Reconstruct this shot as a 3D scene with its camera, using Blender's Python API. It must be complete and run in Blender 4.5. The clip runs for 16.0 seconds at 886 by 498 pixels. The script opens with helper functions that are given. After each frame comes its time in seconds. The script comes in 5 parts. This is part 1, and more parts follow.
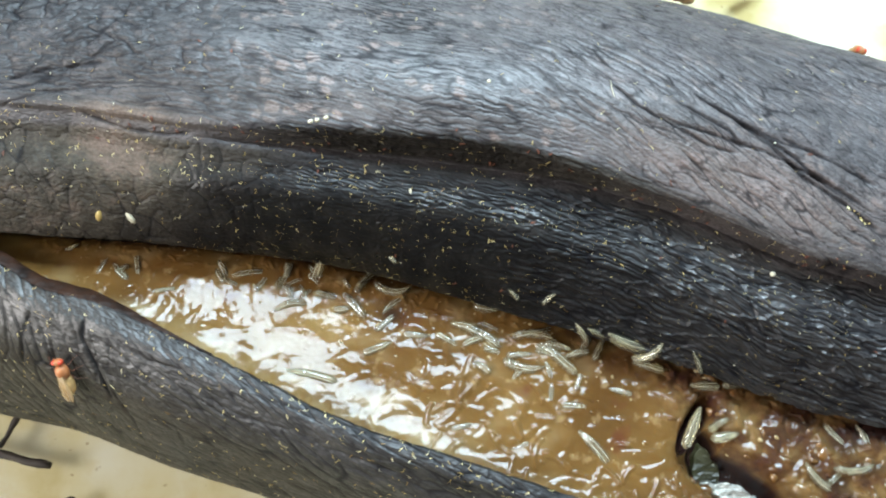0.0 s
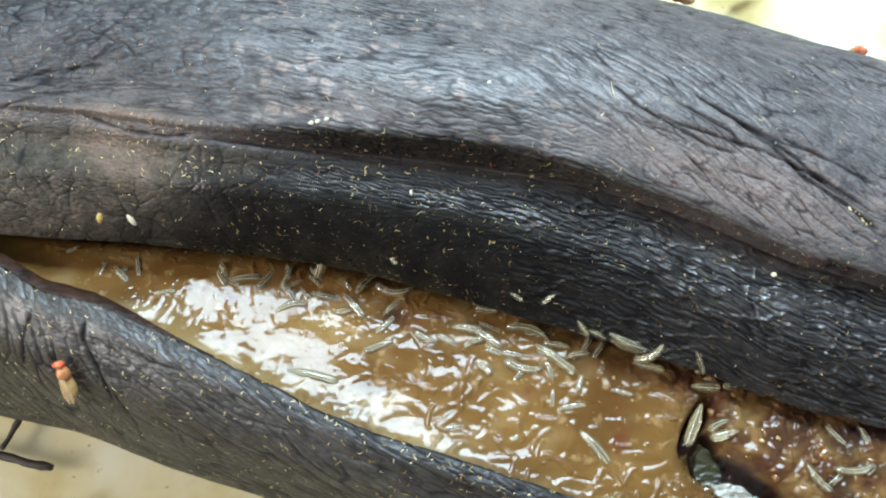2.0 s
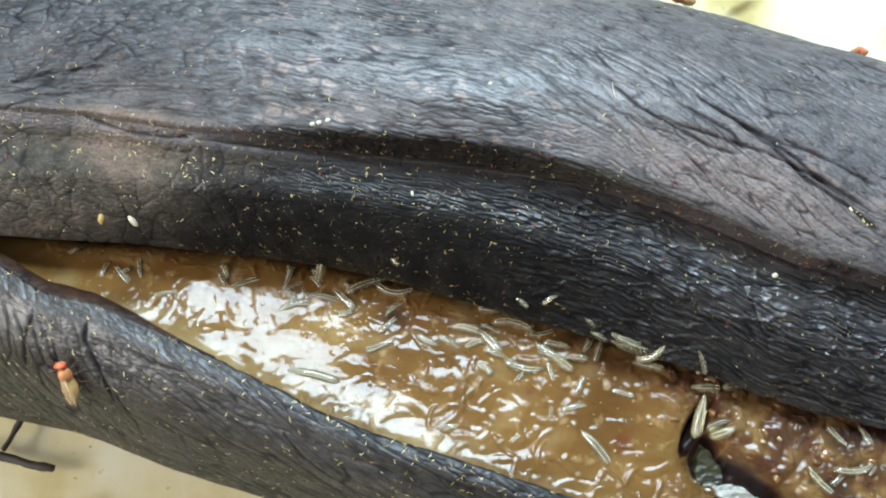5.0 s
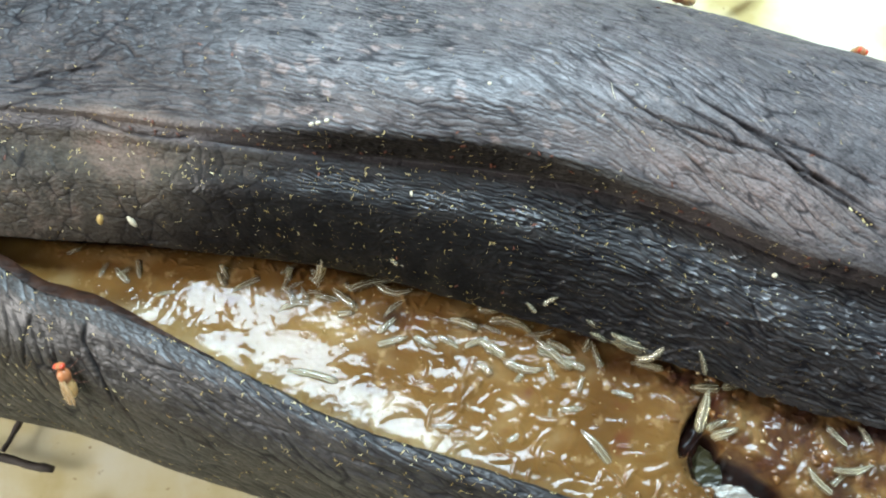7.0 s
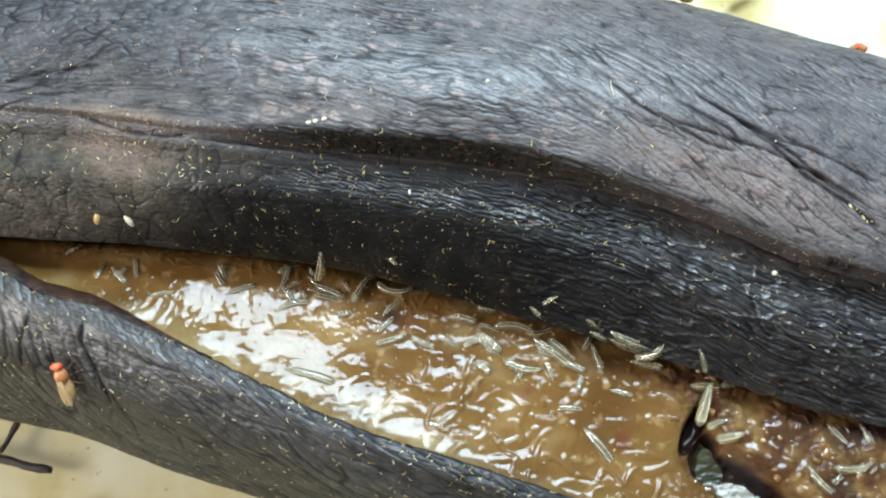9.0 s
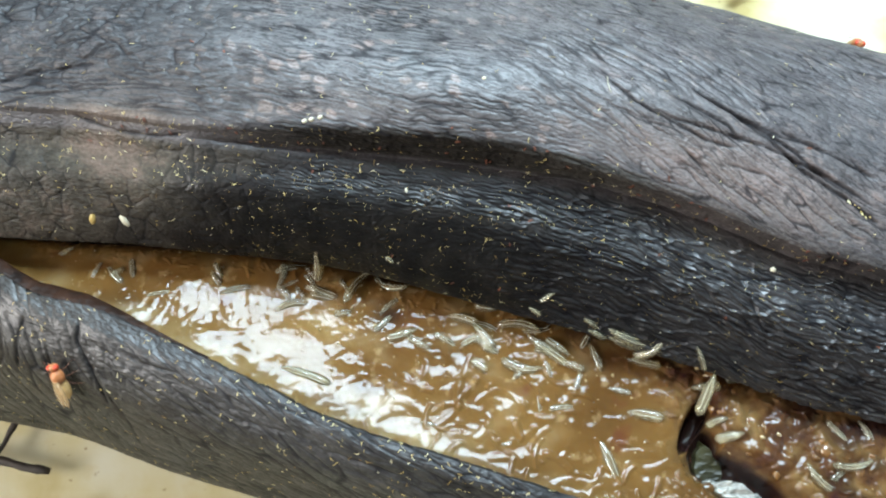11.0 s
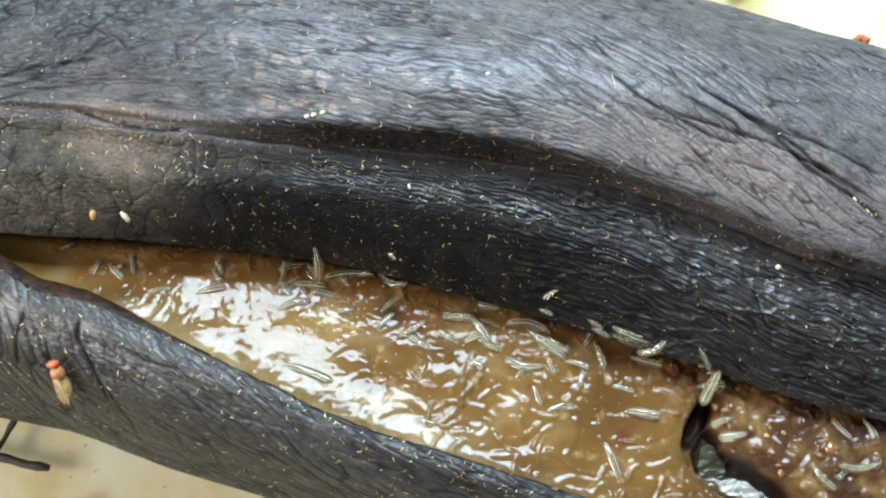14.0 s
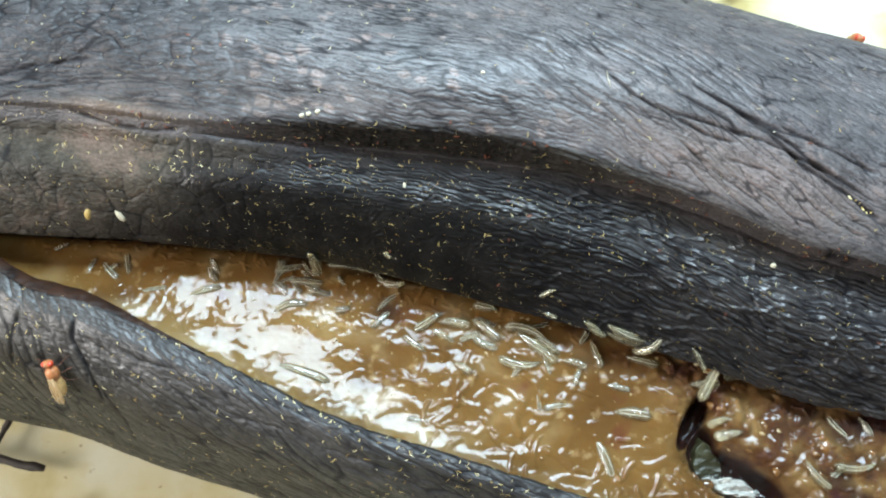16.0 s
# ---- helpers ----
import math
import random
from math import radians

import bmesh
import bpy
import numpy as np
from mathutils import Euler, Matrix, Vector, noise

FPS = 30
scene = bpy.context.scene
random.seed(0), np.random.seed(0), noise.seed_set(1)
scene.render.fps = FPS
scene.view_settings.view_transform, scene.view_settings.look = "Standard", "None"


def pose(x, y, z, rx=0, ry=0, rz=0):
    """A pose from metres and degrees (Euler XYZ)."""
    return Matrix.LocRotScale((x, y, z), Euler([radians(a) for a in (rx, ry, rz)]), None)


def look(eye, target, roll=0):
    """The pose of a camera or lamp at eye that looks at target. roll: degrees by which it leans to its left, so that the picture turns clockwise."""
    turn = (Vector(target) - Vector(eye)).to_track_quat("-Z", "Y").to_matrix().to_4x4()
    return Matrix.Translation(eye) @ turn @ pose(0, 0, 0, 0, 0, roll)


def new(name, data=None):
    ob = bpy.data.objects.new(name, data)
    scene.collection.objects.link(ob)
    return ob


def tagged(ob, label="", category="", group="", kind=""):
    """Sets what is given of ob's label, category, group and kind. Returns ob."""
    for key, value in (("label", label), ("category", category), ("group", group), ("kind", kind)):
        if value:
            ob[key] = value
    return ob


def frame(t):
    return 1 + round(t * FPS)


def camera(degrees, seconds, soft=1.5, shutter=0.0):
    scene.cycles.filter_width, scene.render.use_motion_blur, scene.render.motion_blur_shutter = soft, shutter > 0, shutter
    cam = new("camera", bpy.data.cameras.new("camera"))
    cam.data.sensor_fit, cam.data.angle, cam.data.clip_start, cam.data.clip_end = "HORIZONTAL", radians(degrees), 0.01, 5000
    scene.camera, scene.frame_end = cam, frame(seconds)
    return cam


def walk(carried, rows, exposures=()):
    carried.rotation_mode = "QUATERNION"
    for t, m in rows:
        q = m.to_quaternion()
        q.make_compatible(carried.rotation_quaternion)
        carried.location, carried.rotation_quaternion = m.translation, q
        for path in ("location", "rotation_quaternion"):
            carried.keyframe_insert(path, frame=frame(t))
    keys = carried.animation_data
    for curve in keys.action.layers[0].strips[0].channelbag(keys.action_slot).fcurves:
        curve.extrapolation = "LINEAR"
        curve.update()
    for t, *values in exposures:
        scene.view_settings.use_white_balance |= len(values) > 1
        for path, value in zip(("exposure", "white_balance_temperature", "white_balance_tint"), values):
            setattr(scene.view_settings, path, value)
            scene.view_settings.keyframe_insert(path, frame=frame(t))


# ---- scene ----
cam = camera(50, 16.0, soft=2.2)
walk(cam, [
(0, pose(0.00000, -0.01915, 0.07862, 20.000, 0.000, -0.000)),
    (0.5, pose(-0.00016, -0.01900, 0.07869, 19.866, -0.251, -0.130)),
    (1, pose(-0.00009, -0.01903, 0.07867, 19.901, -0.071, -0.167)),
    (1.5, pose(0.00015, -0.01927, 0.07857, 20.232, 0.224, -0.077)),
    (2, pose(0.00005, -0.01913, 0.07861, 20.060, 0.147, -0.095)),
    (2.5, pose(0.00016, -0.01923, 0.07857, 20.170, 0.167, -0.151)),
    (3, pose(0.00007, -0.01915, 0.07857, 20.109, 0.135, -0.125)),
    (3.5, pose(0.00008, -0.01923, 0.07859, 20.166, 0.174, -0.155)),
    (4, pose(0.00003, -0.01911, 0.07864, 20.082, 0.186, -0.080)),
    (6.5, pose(0.00007, -0.01925, 0.07862, 20.231, 0.239, -0.144)),
    (7, pose(0.00014, -0.01916, 0.07857, 20.177, 0.274, -0.111)),
    (7.5, pose(0.00011, -0.01922, 0.07845, 20.284, 0.177, -0.194)),
    (8, pose(0.00012, -0.01911, 0.07844, 20.192, 0.129, -0.309)),
    (8.5, pose(0.00019, -0.01913, 0.07837, 20.191, 0.215, -0.399)),
    (9, pose(0.00015, -0.01910, 0.07832, 20.122, 0.271, -0.321)),
    (11.5, pose(0.00026, -0.01898, 0.07807, 19.943, 0.301, -0.692)),
    (12, pose(0.00021, -0.01892, 0.07803, 19.820, 0.214, -0.732)),
    (12.5, pose(0.00014, -0.01895, 0.07799, 19.844, 0.225, -0.716)),
    (13, pose(0.00007, -0.01885, 0.07789, 19.725, 0.252, -0.689)),
    (13.5, pose(0.00014, -0.01896, 0.07782, 19.826, 0.294, -0.656)),
    (14, pose(0.00000, -0.01888, 0.07780, 19.782, 0.199, -0.564)),
    (14.5, pose(-0.00003, -0.01889, 0.07779, 19.763, 0.188, -0.494)),
    (15, pose(-0.00004, -0.01898, 0.07777, 19.847, 0.205, -0.389)),
    (15.5, pose(-0.00004, -0.01884, 0.07780, 19.657, -0.087, -0.589)),
    (16, pose(0.00006, -0.01896, 0.07773, 19.818, 0.024, -0.704)),
], exposures=[(0.0, 0.0), (16.0, 0.0)])

# ---- light: daylight from a roof window, an added fill from the west, room closed around ----
world = bpy.data.worlds.new("world")
world.use_nodes = True
scene.world = world
wn = world.node_tree.nodes
sky = wn.new("ShaderNodeTexSky")
sky.sky_type, sky.sun_disc, sky.sun_elevation, sky.sun_rotation = "NISHITA", False, radians(40), 0.0
world.node_tree.links.new(sky.outputs[0], wn["Background"].inputs[0])
wn["Background"].inputs[1].default_value = 0.1

SKY_X, SKY_Y, CEIL = (-0.094, 0.142), (0.124, 0.280), 0.35
lamp = bpy.data.lights.new("roof_window_daylight", "AREA")
lamp.shape, lamp.size, lamp.size_y = "RECTANGLE", SKY_X[1] - SKY_X[0] - 0.02, SKY_Y[1] - SKY_Y[0] - 0.02
lamp.energy, lamp.color = 4.2, (0.66, 0.86, 1.0)
wl = new("roof_window_daylight", lamp)
wl.matrix_world = pose((SKY_X[0] + SKY_X[1]) / 2, (SKY_Y[0] + SKY_Y[1]) / 2, CEIL + 0.008)

# added fill that brightens the paper; no window is known there
fill = bpy.data.lights.new("west_fill", "AREA")
fill.shape, fill.size, fill.size_y, fill.energy, fill.color = "RECTANGLE", 0.20, 0.20, 2.35, (1.0, 0.97, 0.94)
fl = new("west_fill", fill)
fl.matrix_world = look((-0.326, -0.11, 0.23), (0.0, -0.11, 0.23))


# ---- noise on arrays ----
def lattice(seed):
    g = np.random.RandomState(seed)
    a = g.rand(256, 256) * 2 * np.pi
    return np.cos(a), np.sin(a)


LATTICES = {}


def pnoise(x, y, seed=0):
    """Gradient noise in about -0.7..0.7."""
    if seed not in LATTICES:
        LATTICES[seed] = lattice(seed)
    gx, gy = LATTICES[seed]
    xi, yi = np.floor(x).astype(int), np.floor(y).astype(int)
    fx, fy = x - xi, y - yi
    u, v = fx ** 3 * (fx * (fx * 6 - 15) + 10), fy ** 3 * (fy * (fy * 6 - 15) + 10)

    def dot(i, j):
        a, b = (xi + i) & 255, (yi + j) & 255
        return gx[a, b] * (fx - i) + gy[a, b] * (fy - j)
    return (dot(0, 0) * (1 - u) + dot(1, 0) * u) * (1 - v) + (dot(0, 1) * (1 - u) + dot(1, 1) * u) * v


def step(a, b, x):
    t = np.clip((x - a) / (b - a), 0, 1)
    return t * t * (3 - 2 * t)


def furrow(x, y, lx, ly, angle, width, seed, broken=0.5):
    """1 at the bottom of a narrow V-shaped furrow, 0 between; furrows run along the angle (degrees) and fade in and out."""
    a = np.radians(angle)
    c, s = np.cos(a), np.sin(a)
    p, q = (x * c + y * s) / lx, (-x * s + y * c) / ly
    n = pnoise(p, q, seed) + 0.3 * pnoise(p * 2.1 + 7, q * 2.1, seed + 50)
    fade = 1 - broken + broken * step(-0.25, 0.25, pnoise(p * 0.7 + 31, q * 0.5, seed + 90))
    return np.exp(-(np.abs(n) / width) ** 1.3) * fade


def plates(x, y, sx, sy, angle, seed, jitter=0.9):
    """Skin plates of about sx by sy along the angle: distance to the nearest joint (0 on it) and a number per plate."""
    a = np.radians(angle)
    c, s = np.cos(a), np.sin(a)
    p, q = (x * c + y * s) / sx, (-x * s + y * c) / sy
    g = np.random.RandomState(seed)
    ox, oy, tag = g.rand(128, 128) * jitter, g.rand(128, 128) * jitter, g.rand(128, 128)
    pi, qi = np.floor(p).astype(int), np.floor(q).astype(int)
    first, second = np.full(p.shape, 9.0), np.full(p.shape, 9.0)
    which = np.zeros(p.shape)
    for i in (-1, 0, 1):
        for j in (-1, 0, 1):
            u, v = (pi + i) & 127, (qi + j) & 127
            d = np.hypot(pi + i + ox[u, v] - p, qi + j + oy[u, v] - q)
            closer = d < first
            second = np.where(closer, first, np.minimum(second, d))
            which = np.where(closer, tag[u, v], which)
            first = np.where(closer, d, first)
    return second - first, which


def line(pts):
    """Smooth y(x) and z(x) through a few (x, y, z), straight on past the ends."""
    p = np.array(pts, float)
    x, f = p[:, 0], p[:, 1:]
    d = np.gradient(f, x, axis=0)

    def at(q):
        q = np.asarray(q, float)
        i = np.clip(np.searchsorted(x, q) - 1, 0, len(x) - 2)
        h = x[i + 1] - x[i]
        t = np.clip((q - x[i]) / h, 0, 1)[:, None]
        h = h[:, None]
        r = (f[i] * (1 + 2 * t) * (1 - t) ** 2 + d[i] * h * t * (1 - t) ** 2
             + f[i + 1] * t * t * (3 - 2 * t) + d[i + 1] * h * t * t * (t - 1))
        r = r + np.where(q < x[0], q - x[0], 0)[:, None] * d[0] + np.where(q > x[-1], q - x[-1], 0)[:, None] * d[-1]
        return r[:, 0], r[:, 1]
    return at


# ---- materials ----
def material(name):
    m = bpy.data.materials.new(name)
    m.use_nodes = True
    nt = m.node_tree
    return m, nt, nt.nodes["Principled BSDF"]


def node(nt, kind, **inputs):
    n = nt.nodes.new(kind)
    for k, v in inputs.items():
        n.inputs[k.replace("_", " ")].default_value = v
    return n


def noise_node(nt, scale, detail=3.0, stretch=(1, 1, 1), turn=0.0):
    co = nt.nodes.new("ShaderNodeTexCoord")
    mp = nt.nodes.new("ShaderNodeMapping")
    mp.inputs["Scale"].default_value = stretch
    mp.inputs["Rotation"].default_value = (0, 0, radians(turn))
    n = node(nt, "ShaderNodeTexNoise", Scale=scale, Detail=detail)
    nt.links.new(co.outputs["Object"], mp.inputs["Vector"])
    nt.links.new(mp.outputs[0], n.inputs["Vector"])
    return n


def ramp(nt, src, stops):
    r = nt.nodes.new("ShaderNodeValToRGB")
    e = r.color_ramp.elements
    while len(e) < len(stops):
        e.new(0.5)
    for el, (p, c) in zip(e, stops):
        el.position, el.color = p, (*c, 1)
    nt.links.new(src, r.inputs[0])
    return r.outputs[0]


def mix(nt, fac, a, b, mode="MIX"):
    n = nt.nodes.new("ShaderNodeMix")
    n.data_type, n.blend_type = "RGBA", mode
    for sock, v in ((n.inputs[0], fac), (n.inputs[6], a), (n.inputs[7], b)):
        if isinstance(v, (int, float)):
            sock.default_value = v
        elif isinstance(v, tuple):
            sock.default_value = (*v, 1)
        else:
            nt.links.new(v, sock)
    return n.outputs[2]


def bump(nt, bsdf, src, strength, dist):
    b = node(nt, "ShaderNodeBump", Strength=strength, Distance=dist)
    nt.links.new(src, b.inputs["Height"])
    nt.links.new(b.outputs[0], bsdf.inputs["Normal"])
    return b


def attribute(nt, name):
    n = nt.nodes.new("ShaderNodeAttribute")
    n.attribute_name = name
    return n.outputs["Fac"]


def add(nt, a, b, scale=1.0, op="MULTIPLY_ADD"):
    n = nt.nodes.new("ShaderNodeMath")
    n.operation = op
    nt.links.new(a, n.inputs[0])
    n.inputs[1].default_value = scale
    if isinstance(b, (int, float)):
        n.inputs[2].default_value = b
    else:
        nt.links.new(b, n.inputs[2])
    return n.outputs[0]


def peel_material():
    """Blackened peel: tone runs from black over grey to bare pinkish brown, warm adds the brown of drying skin."""
    m, nt, p = material("blackened_peel")
    tone, groove_dark = attribute(nt, "tone"), attribute(nt, "groove_dark")
    flow = nt.nodes.new("ShaderNodeAttribute")
    flow.attribute_name = "flow"

    def fibre(sx, sy, turn, detail):
        mp = nt.nodes.new("ShaderNodeMapping")
        mp.inputs["Scale"].default_value = (sx, sy, 1)
        mp.inputs["Rotation"].default_value = (0, 0, radians(turn))
        nt.links.new(flow.outputs["Vector"], mp.inputs[0])
        n = node(nt, "ShaderNodeTexNoise", Scale=1.0, Detail=detail, Distortion=0.3)
        nt.links.new(mp.outputs[0], n.inputs["Vector"])
        return n.outputs[0]

    t = add(nt, noise_node(nt, 420, 5).outputs[0], add(nt, tone, -0.17), 0.34)
    base = ramp(nt, t, [(0.0, (0.006, 0.006, 0.006)), (0.25, (0.015, 0.015, 0.016)), (0.5, (0.044, 0.042, 0.044)), (0.75, (0.105, 0.094, 0.097)), (1.0, (0.20, 0.165, 0.160))])
    brown = ramp(nt, t, [(0.0, (0.010, 0.006, 0.005)), (0.3, (0.026, 0.022, 0.016)), (0.55, (0.066, 0.057, 0.043)), (0.8, (0.150, 0.110, 0.085)), (1.0, (0.22, 0.16, 0.14))])
    col = mix(nt, attribute(nt, "warm"), base, brown)
    fine = noise_node(nt, 5200, 3).outputs[0]
    col = mix(nt, 0.5, col, ramp(nt, fine, [(0.35, (0.35, 0.35, 0.35)), (0.65, (1.0, 1.0, 1.0))]), "MULTIPLY")
    # joints and cracks: their own dark skin, plus shade painted into the colour
    col = mix(nt, add(nt, groove_dark, 0.0, 0.8), col, (0.007, 0.007, 0.009))
    nt.links.new(col, p.inputs["Base Color"])
    p.inputs["Roughness"].default_value = 0.6
    p.inputs["Specular IOR Level"].default_value = 0.03

    pebble = nt.nodes.new("ShaderNodeTexVoronoi")
    pebble.feature, pebble.voronoi_dimensions = "SMOOTH_F1", "2D"
    pebble.inputs["Scale"].default_value = 1.0
    mp = nt.nodes.new("ShaderNodeMapping")
    mp.inputs["Scale"].default_value = (3.2, 6.0, 1)
    nt.links.new(flow.outputs["Vector"], mp.inputs[0])
    nt.links.new(mp.outputs[0], pebble.inputs["Vector"])
    threads = mix(nt, attribute(nt, "rib"), fibre(2.6, 5.0, 3, 3), fibre(0.7, 10.0, -1, 4))
    h = mix(nt, 0.45, threads, pebble.outputs["Distance"])
    h = mix(nt, 0.30, h, noise_node(nt, 4600, 3).outputs[0])

    # a waxy coat, worn away here and there
    worn = ramp(nt, noise_node(nt, 900, 4).outputs[0], [(0.30, (0.45, 0.45, 0.45)), (0.62, (1, 1, 1))])
    shine = mix(nt, 1.0, worn, ramp(nt, attribute(nt, "gloss"), [(0.0, (0, 0, 0)), (1.0, (1, 1, 1))]), "MULTIPLY")
    shine = mix(nt, add(nt, groove_dark, 0.0, 0.75), shine, (0.0, 0.0, 0.0))
    nt.links.new(shine, p.inputs["Coat Weight"])
    nt.links.new(add(nt, attribute(nt, "slick"), add(nt, noise_node(nt, 1600, 4).outputs[0], 0.32, 0.22), -0.13), p.inputs["Coat Roughness"])
    p.inputs["Coat IOR"].default_value = 1.95
    bump(nt, p, h, 0.9, 0.00022)
    soft = node(nt, "ShaderNodeBump", Strength=0.45, Distance=0.00012)
    nt.links.new(h, soft.inputs["Height"])
    nt.links.new(soft.outputs[0], p.inputs["Coat Normal"])
    return m


def pulp_material():
    m, nt, p = material("rotten_pulp")
    a = noise_node(nt, 130, 4).outputs[0]
    base = ramp(nt, a, [(0.25, (0.062, 0.027, 0.008)), (0.45, (0.118, 0.060, 0.017)), (0.6, (0.165, 0.091, 0.027)), (0.75, (0.23, 0.150, 0.055))])
    sp = noise_node(nt, 900, 3).outputs[0]
    col = mix(nt, ramp(nt, sp, [(0.6, (0, 0, 0)), (0.72, (0.25, 0.25, 0.25))]), base, (0.62, 0.46, 0.24))
    sd = noise_node(nt, 420, 2).outputs[0]
    col = mix(nt, ramp(nt, sd, [(0.66, (0, 0, 0)), (0.76, (0.7, 0.7, 0.7))]), col, (0.10, 0.03, 0.015))
    pale = attribute(nt, "pale")
    red = attribute(nt, "red")
    dark = attribute(nt, "dark")
    col = mix(nt, pale, col, ramp(nt, noise_node(nt, 650, 3).outputs[0], [(0.35, (0.36, 0.24, 0.09)), (0.6, (0.58, 0.47, 0.26))]))
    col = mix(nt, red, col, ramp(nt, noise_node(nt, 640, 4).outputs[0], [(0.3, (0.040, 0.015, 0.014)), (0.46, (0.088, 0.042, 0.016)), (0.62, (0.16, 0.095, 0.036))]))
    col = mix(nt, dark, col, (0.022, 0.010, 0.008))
    nt.links.new(col, p.inputs["Base Color"])
    p.inputs["Roughness"].default_value = 0.07
    p.inputs["Specular IOR Level"].default_value = 0.19
    p.inputs["Subsurface Weight"].default_value = 0.25
    p.inputs["Subsurface Radius"].default_value = (1.0, 0.5, 0.2)
    p.inputs["Subsurface Scale"].default_value = 0.0006
    p.inputs["Coat Weight"].default_value = 0.04
    p.inputs["Coat Roughness"].default_value = 0.03
    bump(nt, p, noise_node(nt, 1700, 2).outputs[0], 0.12, 0.00010)
    return m


def plain(name, colour, rough, vary=0.25, scale=2000, spec=0.5, sss=0.0, coat=0.0, bumpy=0.0):
    m, nt, p = material(name)
    n = noise_node(nt, scale, 3).outputs[0]
    lo = tuple(c * (1 - vary) for c in colour)
    hi = tuple(min(1, c * (1 + vary)) for c in colour)
    nt.links.new(ramp(nt, n, [(0.3, lo), (0.7, hi)]), p.inputs["Base Color"])
    p.inputs["Roughness"].default_value = rough
    p.inputs["Specular IOR Level"].default_value = spec
    if sss:
        p.inputs["Subsurface Weight"].default_value = sss
        p.inputs["Subsurface Scale"].default_value = 0.0004
        p.inputs["Subsurface Radius"].default_value = (1, 0.8, 0.5)
    p.inputs["Coat Weight"].default_value = coat
    p.inputs["Coat Roughness"].default_value = 0.05
    if bumpy:
        bump(nt, p, n, 0.6, bumpy)
    return m


def table_material():
    m, nt, p = material("stained_cream_paper")
    a = noise_node(nt, 85, 5).outputs[0]
    col = ramp(nt, a, [(0.36, (0.42, 0.34, 0.14)), (0.46, (0.55, 0.49, 0.29)), (0.56, (0.60, 0.57, 0.42)), (0.66, (0.62, 0.61, 0.53))])
    b = noise_node(nt, 420, 3).outputs[0]
    col = mix(nt, ramp(nt, b, [(0.56, (0, 0, 0)), (0.74, (0.6, 0.6, 0.6))]), col, (0.52, 0.43, 0.22))
    c = noise_node(nt, 1100, 2).outputs[0]
    col = mix(nt, ramp(nt, c, [(0.70, (0, 0, 0)), (0.76, (0.6, 0.6, 0.6))]), col, (0.22, 0.13, 0.06))
    nt.links.new(col, p.inputs["Base Color"])
    p.inputs["Roughness"].default_value = 0.7
    p.inputs["Specular IOR Level"].default_value = 0.2
    bump(nt, p, noise_node(nt, 1200, 3).outputs[0], 0.2, 0.0001)
    return m


PEEL = peel_material()
PULP = pulp_material()
PAPER = table_material()
FLESH = plain("brown_inner_peel", (0.024, 0.010, 0.005), 0.5, 0.6, 900, spec=0.15, bumpy=0.0002)


def speck_material():
    m, nt, p = material("yellow_speck")
    g = nt.nodes.new("ShaderNodeNewGeometry")
    nt.links.new(ramp(nt, g.outputs["Random Per Island"], [(0.0, (0.20, 0.11, 0.03)), (0.3, (0.45, 0.33, 0.10)), (0.7, (0.66, 0.54, 0.22)), (1.0, (0.76, 0.70, 0.44))]), p.inputs["Base Color"])
    p.inputs["Roughness"].default_value = 0.45
    return m


SPECK = speck_material()
LARVA = plain("larva_cream", (0.74, 0.68, 0.46), 0.16, 0.2, 900, coat=0.5)
LARVA.node_tree.nodes["Principled BSDF"].inputs["Transmission Weight"].default_value = 0.84
LARVA.node_tree.nodes["Principled BSDF"].inputs["IOR"].default_value = 1.36
TRACHEA = plain("larva_white_line", (0.80, 0.78, 0.62), 0.35, 0.08, 900, coat=0.15)
HOOK = plain("larva_dark_hook", (0.03, 0.02, 0.015), 0.3)
DARKWALL = plain("unseen_dark_wall", (0.10, 0.095, 0.09), 0.8, 0.05, 4)
WALLPAINT = plain("wall_paint", (0.42, 0.42, 0.42), 0.8, 0.03, 4)
CEILPAINT = plain("ceiling_paint", (0.45, 0.45, 0.45), 0.9, 0.02, 4)
FRAMEPAINT = plain("window_paint", (0.8, 0.8, 0.78), 0.4, 0.02, 30)
WOOD = plain("table_wood", (0.20, 0.12, 0.065), 0.5, 0.25, 30)

GRAIN = plain("white_grain", (0.62, 0.59, 0.44), 0.5, 0.15, 900)
RUSTY = plain("rust_brown", (0.13, 0.045, 0.025), 0.4, 0.4, 900)
BUBBLE = plain("pale_bubble", (0.32, 0.24, 0.12), 0.16, 0.35, 400, sss=0.3, coat=0.4)
GRANULE = plain("soft_grain", (0.13, 0.062, 0.018), 0.16, 0.5, 350, sss=0.2, coat=0.6)
SLIME = plain("olive_slime", (0.030, 0.028, 0.012), 0.32, 0.6, 500, spec=0.25)
SKINFILM = plain("glassy_skin", (0.42, 0.42, 0.38), 0.10, 0.4, 700, coat=0.6)
PUPA = plain("pupa_brown", (0.50, 0.36, 0.12), 0.4, 0.3, 1500)
TAN = plain("fly_tan", (0.42, 0.16, 0.06), 0.35, 0.3, 1500)
STRIPED = plain("fly_abdomen", (0.48, 0.30, 0.12), 0.35, 0.45, 1600)
EYE = plain("fly_eye", (0.62, 0.07, 0.03), 0.3, 0.15, 3000)
TWIG = plain("twig_bark", (0.045, 0.034, 0.026), 0.7, 0.4, 900, bumpy=0.0001)


